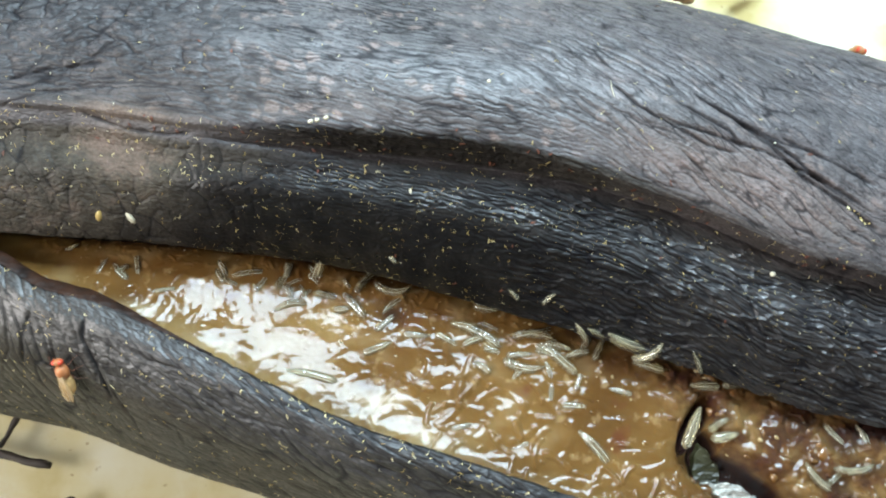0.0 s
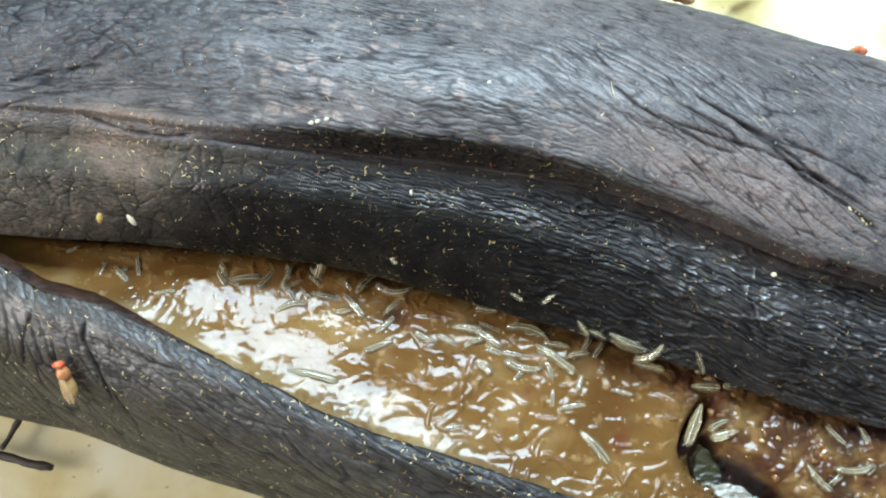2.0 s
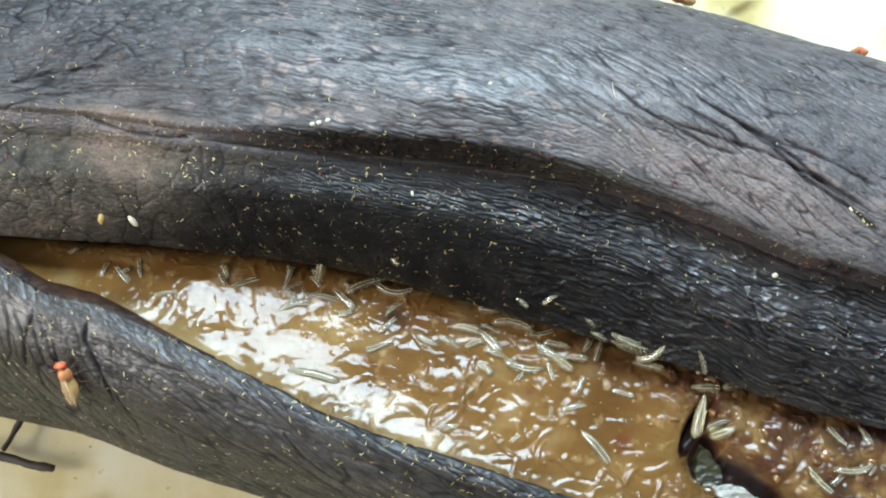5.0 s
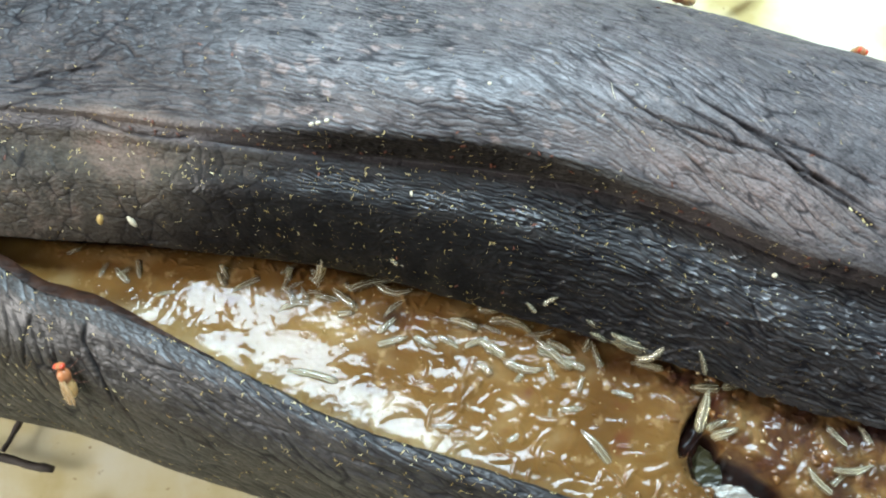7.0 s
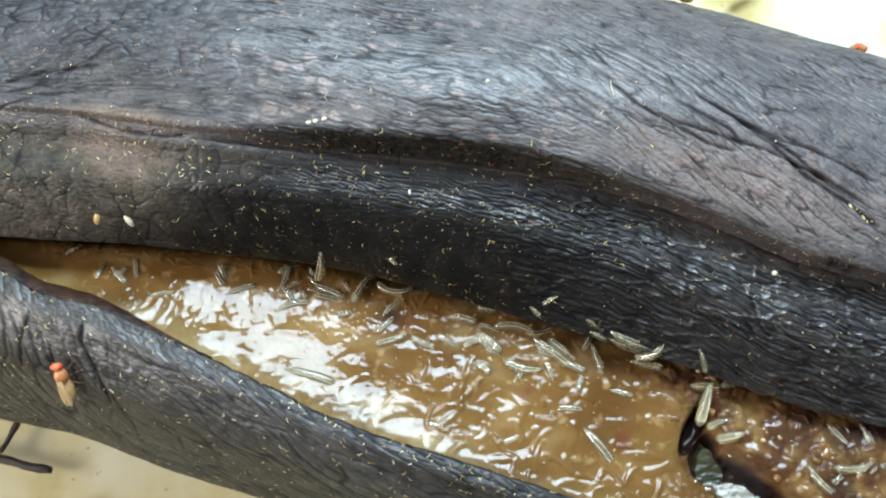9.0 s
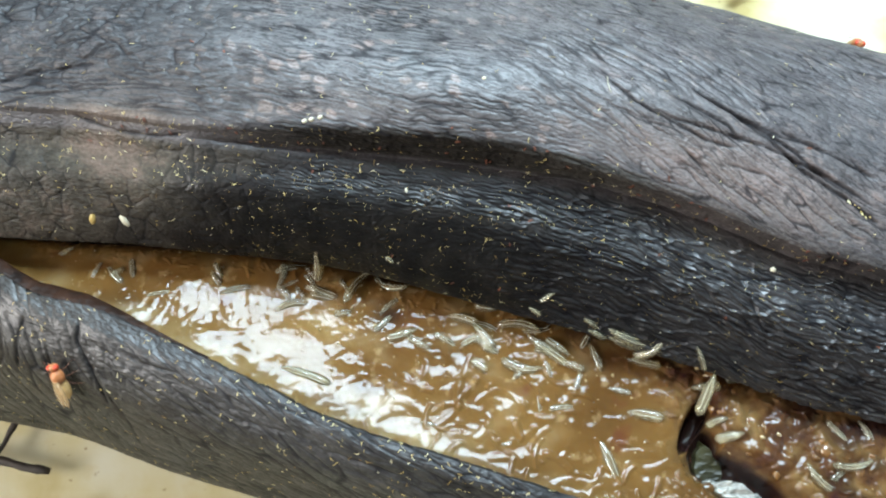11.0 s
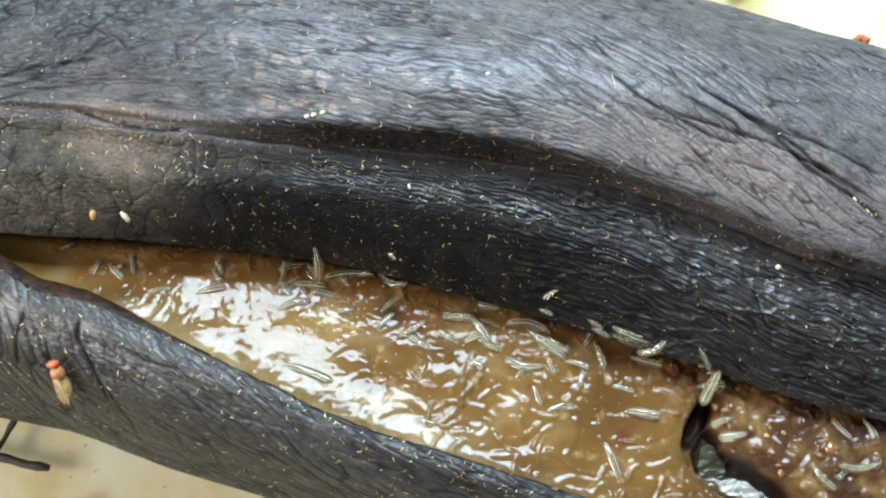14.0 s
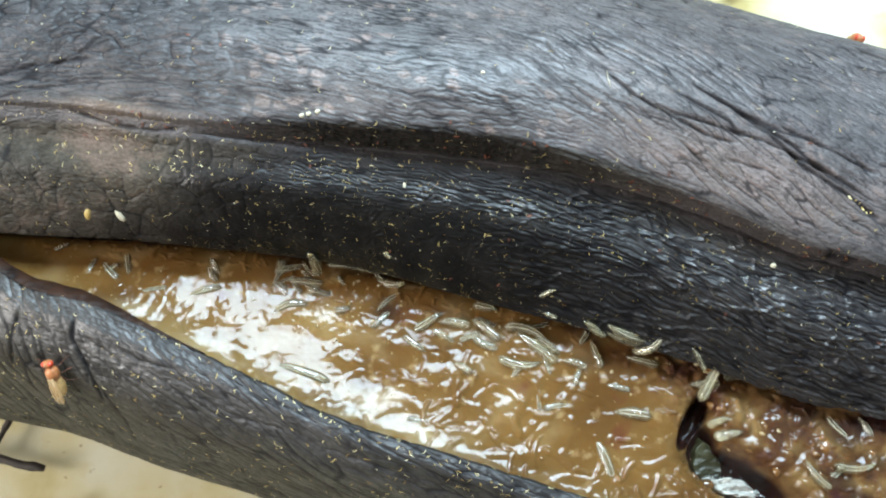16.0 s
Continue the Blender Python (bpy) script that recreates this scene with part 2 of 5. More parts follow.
def wing_material(name, colour, clear):
    m, nt, p = material(name)
    n = noise_node(nt, 1500, 2).outputs[0]
    nt.links.new(ramp(nt, n, [(0.3, tuple(c * 0.8 for c in colour)), (0.7, colour)]), p.inputs["Base Color"])
    p.inputs["Roughness"].default_value = 0.25
    p.inputs["Alpha"].default_value = clear
    return m


WING = wing_material("fly_wing", (0.50, 0.34, 0.17), 0.6)
DARKWING = wing_material("fly_dark_wing", (0.10, 0.055, 0.045), 0.93)

MM = 0.001


# ---- mesh helpers ----
def grid_mesh(name, P, mat, **zones):
    """A smooth sheet from an array of points (rows, columns, 3) in millimetres."""
    r, c = P.shape[:2]
    me = bpy.data.meshes.new(name)
    i = np.arange(r * c).reshape(r, c)
    quads = np.stack([i[:-1, :-1], i[1:, :-1], i[1:, 1:], i[:-1, 1:]], -1).reshape(-1, 4)
    me.vertices.add(r * c)
    me.vertices.foreach_set("co", (P.reshape(-1, 3) * MM).astype(np.float32).ravel())
    me.loops.add(len(quads) * 4)
    me.loops.foreach_set("vertex_index", quads.astype(np.int32).ravel())
    me.polygons.add(len(quads))
    me.polygons.foreach_set("loop_start", np.arange(0, len(quads) * 4, 4, dtype=np.int32))
    me.polygons.foreach_set("use_smooth", np.ones(len(quads), dtype=bool))
    me.update(calc_edges=True)
    me.validate()
    for key, v in zones.items():
        if np.ndim(v) == 3:
            me.attributes.new(key, "FLOAT_VECTOR", "POINT").data.foreach_set("vector", v.astype(np.float32).ravel())
        else:
            me.attributes.new(key, "FLOAT", "POINT").data.foreach_set("value", np.broadcast_to(v, (r, c)).astype(np.float32).ravel())
    me.materials.append(mat)
    return me


def normals(P):
    a, b = np.gradient(P, axis=0), np.gradient(P, axis=1)
    n = np.cross(a, b)
    return n / (np.linalg.norm(n, axis=-1, keepdims=True) + 1e-9)


def part(name, bm, mat, parent=None, label=""):
    me = bpy.data.meshes.new(name)
    bm.to_mesh(me)
    bm.free()
    me.materials.append(mat)
    for f in me.polygons:
        f.use_smooth = True
    ob = new(name, me)
    ob.parent = parent
    return tagged(ob, label)


def box(bm, x0, x1, y0, y1, z0, z1, bevel=0.0):
    m = Matrix.LocRotScale(((x0 + x1) / 2, (y0 + y1) / 2, (z0 + z1) / 2), None, (x1 - x0, y1 - y0, z1 - z0))
    v = bmesh.ops.create_cube(bm, size=1, matrix=m)["verts"]
    if bevel:
        es = list({e for w in v for e in w.link_edges})
        bmesh.ops.bevel(bm, geom=es, offset=bevel, segments=2, affect="EDGES", profile=0.5)
    return bm


def solid(name, boxes, mat, kind="structure", label="", category=""):
    bm = bmesh.new()
    for b in boxes:
        box(bm, *b)
    ob = part(name, bm, mat)
    for f in ob.data.polygons:
        f.use_smooth = False
    return tagged(ob, label, category, kind=kind)


# ---- the surface and the unseen plain walls added to close the place ----
def surroundings():
    X0, X1, Y0, Y1, Z0, Z1, T = -0.32, 0.32, -0.44, 0.32, -0.002, CEIL, 0.024
    a, b = SKY_X
    c, d = SKY_Y
    solid("floor", [(X0 - T, X1 + T, Y0 - T, Y1 + T, Z0 - 0.02, Z0)], WOOD)
    solid("ceiling", [(X0 - T, a, Y0 - T, Y1 + T, Z1, Z1 + 0.02), (b, X1 + T, Y0 - T, Y1 + T, Z1, Z1 + 0.02),
                      (a, b, Y0 - T, c, Z1, Z1 + 0.02), (a, b, d, Y1 + T, Z1, Z1 + 0.02)], CEILPAINT)
    solid("wall_north", [(X0, X1, Y1, Y1 + T, Z0, Z1)], WALLPAINT)
    # unseen wall, made dark so the wet peel reflects little from this side
    solid("wall_south", [(X0, X1, Y0 - T, Y0, Z0, Z1)], DARKWALL)
    solid("wall_west", [(X0 - T, X0, Y0 - T, -0.22, Z0, Z1), (X0 - T, X0, 0.0, Y1 + T, Z0, Z1),
                        (X0 - T, X0, -0.22, 0.0, Z0, 0.12), (X0 - T, X0, -0.22, 0.0, 0.34, Z1)], WALLPAINT)
    solid("wall_east", [(X1, X1 + T, Y0 - T, Y1 + T, Z0, Z1)], WALLPAINT)
    solid("window_1", [(a, a + 0.008, c, d, Z1 + 0.001, Z1 + 0.016), (b - 0.008, b, c, d, Z1 + 0.001, Z1 + 0.016),
                       (a + 0.008, b - 0.008, c, c + 0.008, Z1 + 0.001, Z1 + 0.016), (a + 0.008, b - 0.008, d - 0.008, d, Z1 + 0.001, Z1 + 0.016)], FRAMEPAINT)
    # frame around the opening added for the west fill
    solid("west_fill_frame", [(X0 - 0.02, X0 - 0.01, -0.22, -0.212, 0.12, 0.34), (X0 - 0.02, X0 - 0.01, -0.008, 0.0, 0.12, 0.34)], FRAMEPAINT)
    bm = bmesh.new()
    bmesh.ops.create_grid(bm, x_segments=90, y_segments=60, size=0.5)
    for v in bm.verts:
        v.co.x *= 0.297
        v.co.y *= 0.210
        v.co.z = -0.0011 + 0.0005 * noise.noise(v.co * 40)
    bmesh.ops.solidify(bm, geom=bm.faces[:], thickness=0.0004)
    p = part("paper_sheet", bm, PAPER)
    tagged(p, "cream paper sheet with yellow-brown stains under the banana", "paper")


surroundings()

# ---- the banana: lines along its length, millimetres ----
UPPER = line([(-85, 39.5, 13), (-40, 33.5, 13), (-10, 30.4, 13), (10, 26.3, 13), (18, 23.6, 13), (27, 20.1, 13), (34, 17.2, 13), (60, 7, 13), (85, -5, 13)])
RIDGE = line([(-85, 22, 26), (-26.9, 14.2, 29.3), (-12.6, 11.8, 31.2), (0.5, 9.7, 32.0), (6.9, 8.5, 31.9), (13.2, 7.2, 31.3), (25.5, 4.7, 29.2), (60, -8, 26), (85, -18, 25)])
CREASE = line([(-85, 17, 26), (-26.2, 7.6, 28.6), (-20.9, 6.9, 29.0), (-14.1, 5.6, 29.6), (-5.9, 4.6, 30.0), (2.1, 3.7, 30.0), (8.5, 2.4, 29.6), (14.2, 0.6, 29.0), (19.6, -1.5, 28.2), (25.1, -2.8, 27.3), (60, -14, 25), (85, -23, 24)])
LIP = line([(-85, 9, 24), (-40, 3.0, 24.3), (-27, 1.8, 24.5), (-16.6, 1.0, 24.5), (-7.6, -0.2, 24.5), (0.5, -2.2, 24.2), (7.3, -4.1, 24), (13.8, -6.3, 24), (20.3, -8.6, 23.5), (25.8, -9.9, 23), (60, -21, 22), (85, -30, 22)])
LOWLIP = line([(-85, 8.8, 23.8), (-40, 2.7, 23.8), (-27.5, 0.2, 23.8), (-24.5, -1.55, 23.8), (-21, -2.55, 23.8), (-18.7, -3.5, 23.8), (-16.6, -4.4, 23.9), (-12, -6.6, 24), (-5.3, -9.8, 24), (0.5, -11.7, 24), (6.9, -13.7, 23.5), (13.2, -15.8, 23), (30, -20.5, 22.5), (60, -24, 22), (85, -30.5, 22)])
BOTTOM = line([(-85, 0, 12), (-40, -5.5, 12), (-31, -7, 12), (-25, -8.5, 12), (-18.9, -10.7, 12), (-11.7, -13, 12), (-3.2, -15.5, 12), (20, -22.5, 12), (60, -34, 12), (85, -41, 12)])


# single deep creases: depth, width and the places that they run through
FAR_CREASES = [
    (0.26, 0.11, (9.2, 8.2), (11.0, 6.4), (14.7, 4.3), (16.6, 3.8)),
    (0.26, 0.11, (12.8, 7.1), (14.4, 6.2), (16.1, 5.2), (16.8, 4.1)),
    (0.34, 0.13, (14.0, 7.8), (16.6, 5.9), (19.2, 4.3), (22.3, 1.8)),
    (0.26, 0.11, (18.8, 5.2), (21.6, 4.0), (24.9, 2.4)),
    (0.28, 0.11, (12.6, 5.6), (14.8, 5.0), (18.0, 4.1), (21.3, 2.7), (24.5, 0.8)),
    (0.16, 0.08, (3.1, 11.3), (6.1, 10.1), (7.0, 8.6)),
    (0.18, 0.09, (6.6, 11.2), (8.6, 9.1), (10.0, 7.7)),
    (0.32, 0.13, (16.4, 5.9), (18.3, 4.6), (20.3, 2.7), (22.5, 1.4), (24.6, -0.2)),
    (0.18, 0.09, (13.0, 4.1), (14.5, 2.8), (15.1, 2.5)),
    (0.18, 0.09, (15.3, 3.1), (18.1, 2.4), (19.3, 1.6)),
    (0.20, 0.10, (14.2, 7.5), (17.0, 5.7), (19.2, 4.7), (21.4, 4.2)),
    (0.16, 0.09, (7.5, 13.3), (9.4, 11.9), (11.4, 10.0), (13.0, 8.6)),
]
FINE_CREASES = [
    (0.20, 0.09, (22.8, 4.1), (23.8, 2.8), (24.8, 1.5)),
    (0.16, 0.08, (15.5, 9.5), (17.3, 7.3), (18.4, 5.6)),
    (0.14, 0.08, (18.1, 2.2), (19.1, 1.0)),
    (0.14, 0.08, (22.0, 0.9), (23.5, -0.7)),
    (0.08, 0.06, (-13.3, 8.2), (-12.2, 6.6)),
    (0.08, 0.06, (-14.5, 7.7), (-12.4, 6.4)),
    (0.08, 0.06, (-11.3, 8.1), (-11.1, 6.6)),
    (0.08, 0.06, (-14.9, 7.1), (-13.1, 6.3)),
    (0.12, 0.08, (-24.2, 4.1), (-23.5, 3.2), (-23.4, 2.5)),
    (0.10, 0.08, (-18.6, 3.7), (-17.4, 3.8), (-16.3, 4.2)),
    (0.10, 0.08, (-21.1, 4.2), (-20.1, 3.0), (-19.5, 2.7)),
]
SIDE_CREASES = [
    (0.30, 0.12, (-26.2, 9.3), (-23.5, 9.9), (-19.4, 10.1)),
    (0.18, 0.09, (-26.3, 10.2), (-25.3, 11.1)),
    (0.20, 0.09, (-23.6, 9.4), (-21.6, 10.0), (-19.2, 10.9), (-17.6, 11.3)),
    (0.16, 0.09, (-18.5, 10.1), (-16.2, 10.8), (-13.3, 11.0)),
    (0.16, 0.08, (-26.2, 7.8), (-23.3, 8.5), (-20.3, 8.6), (-18.2, 8.9)),
    (0.20, 0.09, (-21.5, 7.4), (-18.5, 6.3), (-15.9, 5.8), (-14.0, 5.8)),
    (0.14, 0.08, (-24.1, 12.0), (-23.1, 12.8), (-21.2, 13.1)),
    (0.22, 0.13, (20.6, -1.1), (21.6, -1.9), (23.5, -2.4)),
    (0.18, 0.10, (16.4, -1.7), (17.6, -4.4), (18.6, -6.5)),
    (0.18, 0.10, (21.9, -3.1), (23.3, -5.6), (25.0, -7.0)),
    (0.12, 0.08, (12.5, -0.8), (14.8, -3.1), (16.3, -5.4)),
]

LOW_CREASES = [
    (0.22, 0.12, (-24.6, -2.8), (-25.5, -4.4), (-25.9, -6.1)),
    (0.26, 0.12, (-21.3, -3.1), (-21.6, -4.7), (-20.8, -6.5), (-20.1, -8.3)),
    (0.20, 0.11, (-23.6, -4.5), (-23.6, -6.3), (-23.2, -8.3)),
    (0.16, 0.10, (-20.5, -6.9), (-19.2, -8.9), (-19.0, -10.1)),
    (0.12, 0.10, (-26.1, -6.8), (-25.2, -8.4)),
    (0.14, 0.10, (-16.4, -9.1), (-16.0, -10.7)),
    (0.14, 0.09, (-19.5, -5.1), (-17.4, -6.1), (-14.9, -6.9)),
    (0.12, 0.09, (-14.4, -8.0), (-11.7, -9.4), (-8.6, -10.3)),
    (0.12, 0.09, (-7.3, -11.0), (-4.7, -11.9), (-2.0, -12.9)),
    (0.14, 0.10, (-26.5, -3.2), (-26.6, -5.0), (-28.4, -6.3)),
]


def carve(X, Y, creases):
    """How deep the single creases cut at the points X, Y."""
    cut = np.zeros_like(X)
    jig = 0.10 * pnoise(X / 0.8, Y / 0.8, 91)
    for depth, width, *pts in creases:
        near = np.full_like(X, 9.0)
        for (ax, ay), (bx, by) in zip(pts, pts[1:]):
            dx, dy = bx - ax, by - ay
            t = np.clip(((X - ax) * dx + (Y - ay) * dy) / (dx * dx + dy * dy), 0, 1)
            near = np.minimum(near, np.hypot(X - ax - t * dx, Y - ay - t * dy))
        ends = np.minimum(np.hypot(X - pts[0][0], Y - pts[0][1]), np.hypot(X - pts[-1][0], Y - pts[-1][1]))
        cut += depth * np.exp(-(np.abs(near + jig) / (0.85 * width)) ** 1.3) * step(-0.1, 1.0, ends)
    return cut


def stations(near):
    """Positions along the banana, close together in the middle, wide apart at the tips."""
    s = np.arange(-31.5, 31.5, near)
    out = np.geomspace(near, 2.5, 60).cumsum()
    out = out * 53.0 / out[-1]
    return np.concatenate([(-31.5 - out)[::-1], s, 31.5 + out])


def spline_rows(K, n, dense=None):
    """K: (stations, knots, 3). A smooth line through the knots of each station, n points spread by the dense weight."""
    d = np.linalg.norm(np.diff(K, axis=1), axis=-1) ** 0.5
    s = np.concatenate([np.zeros((len(K), 1)), np.cumsum(d, 1)], 1)
    s = s / s[:, -1:]
    sm = s.mean(0)
    fine = np.linspace(0, 1, n) if dense is None else np.interp(np.linspace(0, 1, n), dense[0], np.interp(dense[1], np.arange(len(sm)), sm))
    tan = np.empty_like(K)
    tan[:, 1:-1] = (K[:, 2:] - K[:, :-2]) / (s[:, 2:] - s[:, :-2])[..., None]
    tan[:, 0], tan[:, -1] = K[:, 1] - K[:, 0], K[:, -1] - K[:, -2]
    out = np.empty((len(K), n, 3))
    for j, q in enumerate(fine):
        i = min(max(np.searchsorted(sm, q) - 1, 0), len(sm) - 2)
        t = (q - sm[i]) / (sm[i + 1] - sm[i])
        h = (s[:, i + 1] - s[:, i])[:, None]
        out[:, j] = (K[:, i] * (1 + 2 * t) * (1 - t) ** 2 + tan[:, i] * h * t * (1 - t) ** 2
                     + K[:, i + 1] * t * t * (3 - 2 * t) + tan[:, i + 1] * h * t * t * (t - 1))
    return out


def taper(P, x):
    """Draws the tips of the banana together."""
    g = (1 - np.clip(np.abs(x) / 85.2, 0, 1) ** 7) ** 0.5
    g = np.clip(g, 0.16, 1)[:, None]
    mid = ((UPPER(x)[0] + BOTTOM(x)[0]) / 2)[:, None]
    P[..., 1] = mid + (P[..., 1] - mid) * g
    P[..., 2] = 14 + (P[..., 2] - 14) * g
    return P


def knots(x, cols):
    K = np.empty((len(x), len(cols), 3))
    for j, (y, z) in enumerate(cols):
        K[:, j, 0], K[:, j, 1], K[:, j, 2] = x, y, z
    return taper(K, x)


def upper_peel():
    x = stations(0.064)
    yu, zu = UPPER(x)
    yr, zr = RIDGE(x)
    yc, zc = CREASE(x)
    yl, zl = LIP(x)
    yb, zb = BOTTOM(x)
    fold = (0.12 + 0.88 * step(-14, -1, x)) * (1 - 0.5 * step(2, 11, x))
    flat = step(-18, -4, x) * (1 - 0.5 * step(0, 12, x))
    wall = 0.9 - 0.5 * step(3, 12, x)
    zs = zc + 0.75 + flat * np.maximum(0, zr - 0.5 - zc - 0.75)
    K = knots(x, [((yu + yb) / 2, 0.0 * x), (yu - 5, 2.5 + 0 * x), (yu, zu), (yr + 0.56 * (yu - yr), 25.6 + 0 * x), (yr, zr),
                  (yc + wall, zs), (yc + 0.3 * wall, zc + 0.3 - 0.45 * fold), (yc - 0.05, zc + 0.05 - 0.75 * fold), (yc - 1.1, zc - 0.85 - 0.25 * fold),
                  (0.5 * (yc + yl) - 0.2, 0.58 * zc + 0.42 * zl + 0.5), (yl, zl), (yl + 0.5, zl - 1.0), (yl + 1.6, zl - 4.5)])
    P = spline_rows(K, 700, ((0, 0.06, 0.92, 1), (0, 2, 10.5, 12)))
    N = -normals(P)
    N *= np.sign(np.mean(N[len(x) // 2, 200:300, 2]))
    X = P[..., 0]
    V = P[..., 1] - yc[:, None]
    run = np.concatenate([np.zeros((len(x), 1)), np.cumsum(np.linalg.norm(np.diff(P[..., 1:], axis=1), axis=-1), 1)], 1)
    foot = np.argmin(np.abs(V) + np.where(P[..., 2] < 18, 99, 0), 1)
    zero = np.convolve(np.pad(run[np.arange(len(x)), foot], 12, mode="edge"), np.ones(25) / 25, mode="valid")
    S = zero[:, None] - run
    A = X + 0.6 * pnoise(X / 5, S / 5, 3) + 0.2 * pnoise(X / 0.8, V / 0.6, 2)
    B = S + 0.45 * pnoise(X / 4 + 9, S / 4, 4) + 0.16 * pnoise(X / 1.1, S / 1.1, 7) + 0.06 * pnoise(X / 0.4, S / 0.4, 17)
    above = step(0.55, 1.15, V)
    below = 1 - step(-0.5, -0.1, V)
    left, right = 1 - step(-16, -5, X + 0.4 * V), step(3, 12, X + 0.5 * V)
    mid = np.clip(1 - left - right, 0, 1)
    high = step(1.5, 4.0, V)
    h = 0.26 * pnoise(X / 9, V / 6, 5) + 0.06 * pnoise(X / 2.5, V / 1.8, 6)
    groove_dark = np.zeros_like(X)

    def skin(sx, sy, angle, seed, depth, width, where, ink=1.0, fade=0.5):
        """Plates parted by joints that deepen and fade; puffed up a little between them."""
        nonlocal h, groove_dark
        d, tag = plates(A, B, sx, sy, angle, seed)
        force = 1 - fade + fade * step(-0.3, 0.25, pnoise(A / (2.2 * sx) + seed, B / (2.6 * sy), seed + 1))
        joint = np.exp(-(d / width) ** 1.2) * force
        h = h + where * depth * (0.6 * step(0, 0.6, d) * force - joint)
        # ink sets how much painted shade and dark skin fills the joint
        groove_dark = np.maximum(groove_dark, np.minimum(1, 1.5 * ink) * where * step(0.25, 0.8, joint))
        return d, tag

    # side facing away: rounded plates, then lying wrinkles, then slanting branched furrows
    d, plate = skin(1.7, 0.75, 13, 11, 0.10, 0.16, left * high, 0.75, 0.6)
    skin(1.3, 0.38, 8, 12, 0.05, 0.2, left * above, 0.5, 0.7)
    skin(0.8, 0.30, 9, 25, 0.030, 0.22, left * high, 0.45, 0.6)
    skin(4.0, 0.30, 3, 13, 0.045, 0.24, left * above * (1 - 0.6 * high), 0.65, 0.5)
    skin(3.6, 0.34, -3, 14, 0.028, 0.22, np.clip(mid + 0.25 * left, 0, 1) * above, 0.7, 0.6)
    skin(1.5, 0.21, -5, 15, 0.016, 0.26, np.clip(mid + 0.4 * right, 0, 1) * above, 0.5, 0.7)
    d2, spot = plates(A, B, 0.85, 0.62, -8, 16)
    skin(4.2, 0.80, -27, 17, 0.07, 0.10, right * above, 1.0, 0.6)
    skin(1.5, 0.34, -22, 18, 0.024, 0.2, right * above, 0.5, 0.7)
    skin(2.8, 0.32, -6, 22, 0.05, 0.24, np.exp(-((V - 0.7) / 0.6) ** 2) * step(-16, -8, X), 0.6, 0.4)
    skin(1.6, 0.9, -60, 19, 0.020, 0.10, right * high, 0.2, 0.9)
    # below the fold: fibres along it, crossed at a slant, and veined smooth skin where it is dry
    ribs = np.clip(step(-14, -6, X) * np.exp(-((V + 1.0) / 2.0) ** 2) + step(3, 10, X - 0.6 * V), 0, 1) * below
    skin(3.0, 0.34, -5, 20, 0.075, 0.26, ribs * (0.4 + 0.6 * step(-1, 8, X) + 0.4 * step(11, 18, X)), 0.6, 0.6)
    skin(1.6, 0.19, -14, 21, 0.036, 0.30, ribs, 0.4, 0.6)
    h = h + 0.15 * furrow(A, B, 4.0, 0.7, 16, 0.036, 103, 0.7) * ribs * step(2, 9, X)
    h = h + 0.14 * furrow(A, B, 4.0, 0.8, -14, 0.036, 104, 0.7) * ribs * step(5, 12, X)
    h = h - 0.07 * furrow(A, B, 6.0, 2.6, -58, 0.05, 19, 0.7) * ribs * step(11, 18, X)
    veins = below * (1 - step(-13, -5, X))
    skin(1.5, 1.2, 50, 23, 0.045, 0.09, veins, 0.55, 0.7)
    skin(0.7, 0.55, 20, 24, 0.012, 0.16, veins, 0.12, 0.7)
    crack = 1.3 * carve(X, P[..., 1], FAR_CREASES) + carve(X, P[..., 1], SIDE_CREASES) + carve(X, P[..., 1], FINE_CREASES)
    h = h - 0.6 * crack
    # the single creases get the same painted shade and dark skin
    groove_dark = np.maximum(groove_dark, np.clip(crack * 6.5 - 0.25, 0, 1))
    # the crevice at the foot of the fold and its lumpy brown wall
    open_ = step(-15, -9, X)
    vee = np.exp(-np.abs(V + 0.06 + 0.10 * pnoise(X / 1.6, V, 8)) / 0.11) * open_
    h = h - 0.55 * vee
    rise = S
    band = (1 - 0.7 * step(7, 15, X)) * step(-0.05, 0.12, V) * (1 - step(0.55, 0.95, V + 0.25 * pnoise(X / 1.3, V / 0.7, 9))) * step(-13, -5, X)
    h = h + band * (0.10 * pnoise(X / 0.8, rise / 0.5, 10) + 0.12 * np.maximum(0, pnoise(X / 0.4, rise / 0.3, 22)) - 0.06 * furrow(A, rise, 3.0, 0.35, -2, 0.2, 107, 0.5))
    edge = X + 4 * pnoise(X / 3, V / 2.5, 29) - 0.8 * V
    wet = below * step(-15, -5, edge - 0.8 * V) * (1 - step(4, 15, edge)) * step(0.6, 2.2, -V)
    fuzz = wet * (0.3 + 0.7 * step(-0.2, 0.3, pnoise(X / 2.2, V / 1.4, 27)))
    h = h + (0.005 + 0.045 * fuzz) * pnoise(X / 0.19, V / 0.15, 21) + 0.05 * fuzz * np.maximum(0, pnoise(X / 0.4, V / 0.25, 25) - 0.12)
    h = h * step(0.0, 0.15, np.linspace(0, 1, P.shape[1]))[None, :]
    bald = np.exp(-((((X + 19.6 + 0.4 * V) / 3.2) ** 2 + ((V + 1.5 + 0.4 * pnoise(X / 2, V / 2, 26)) / 1.35) ** 2) ** 2))
    brow = np.exp(-(((X + 18.5) / 4.0) ** 2 + ((V - 0.7) / 0.5) ** 2))
    h = h * (1 - 0.75 * bald)
    groove_dark = groove_dark * (1 - 0.8 * np.maximum(bald, 0.5 * brow))
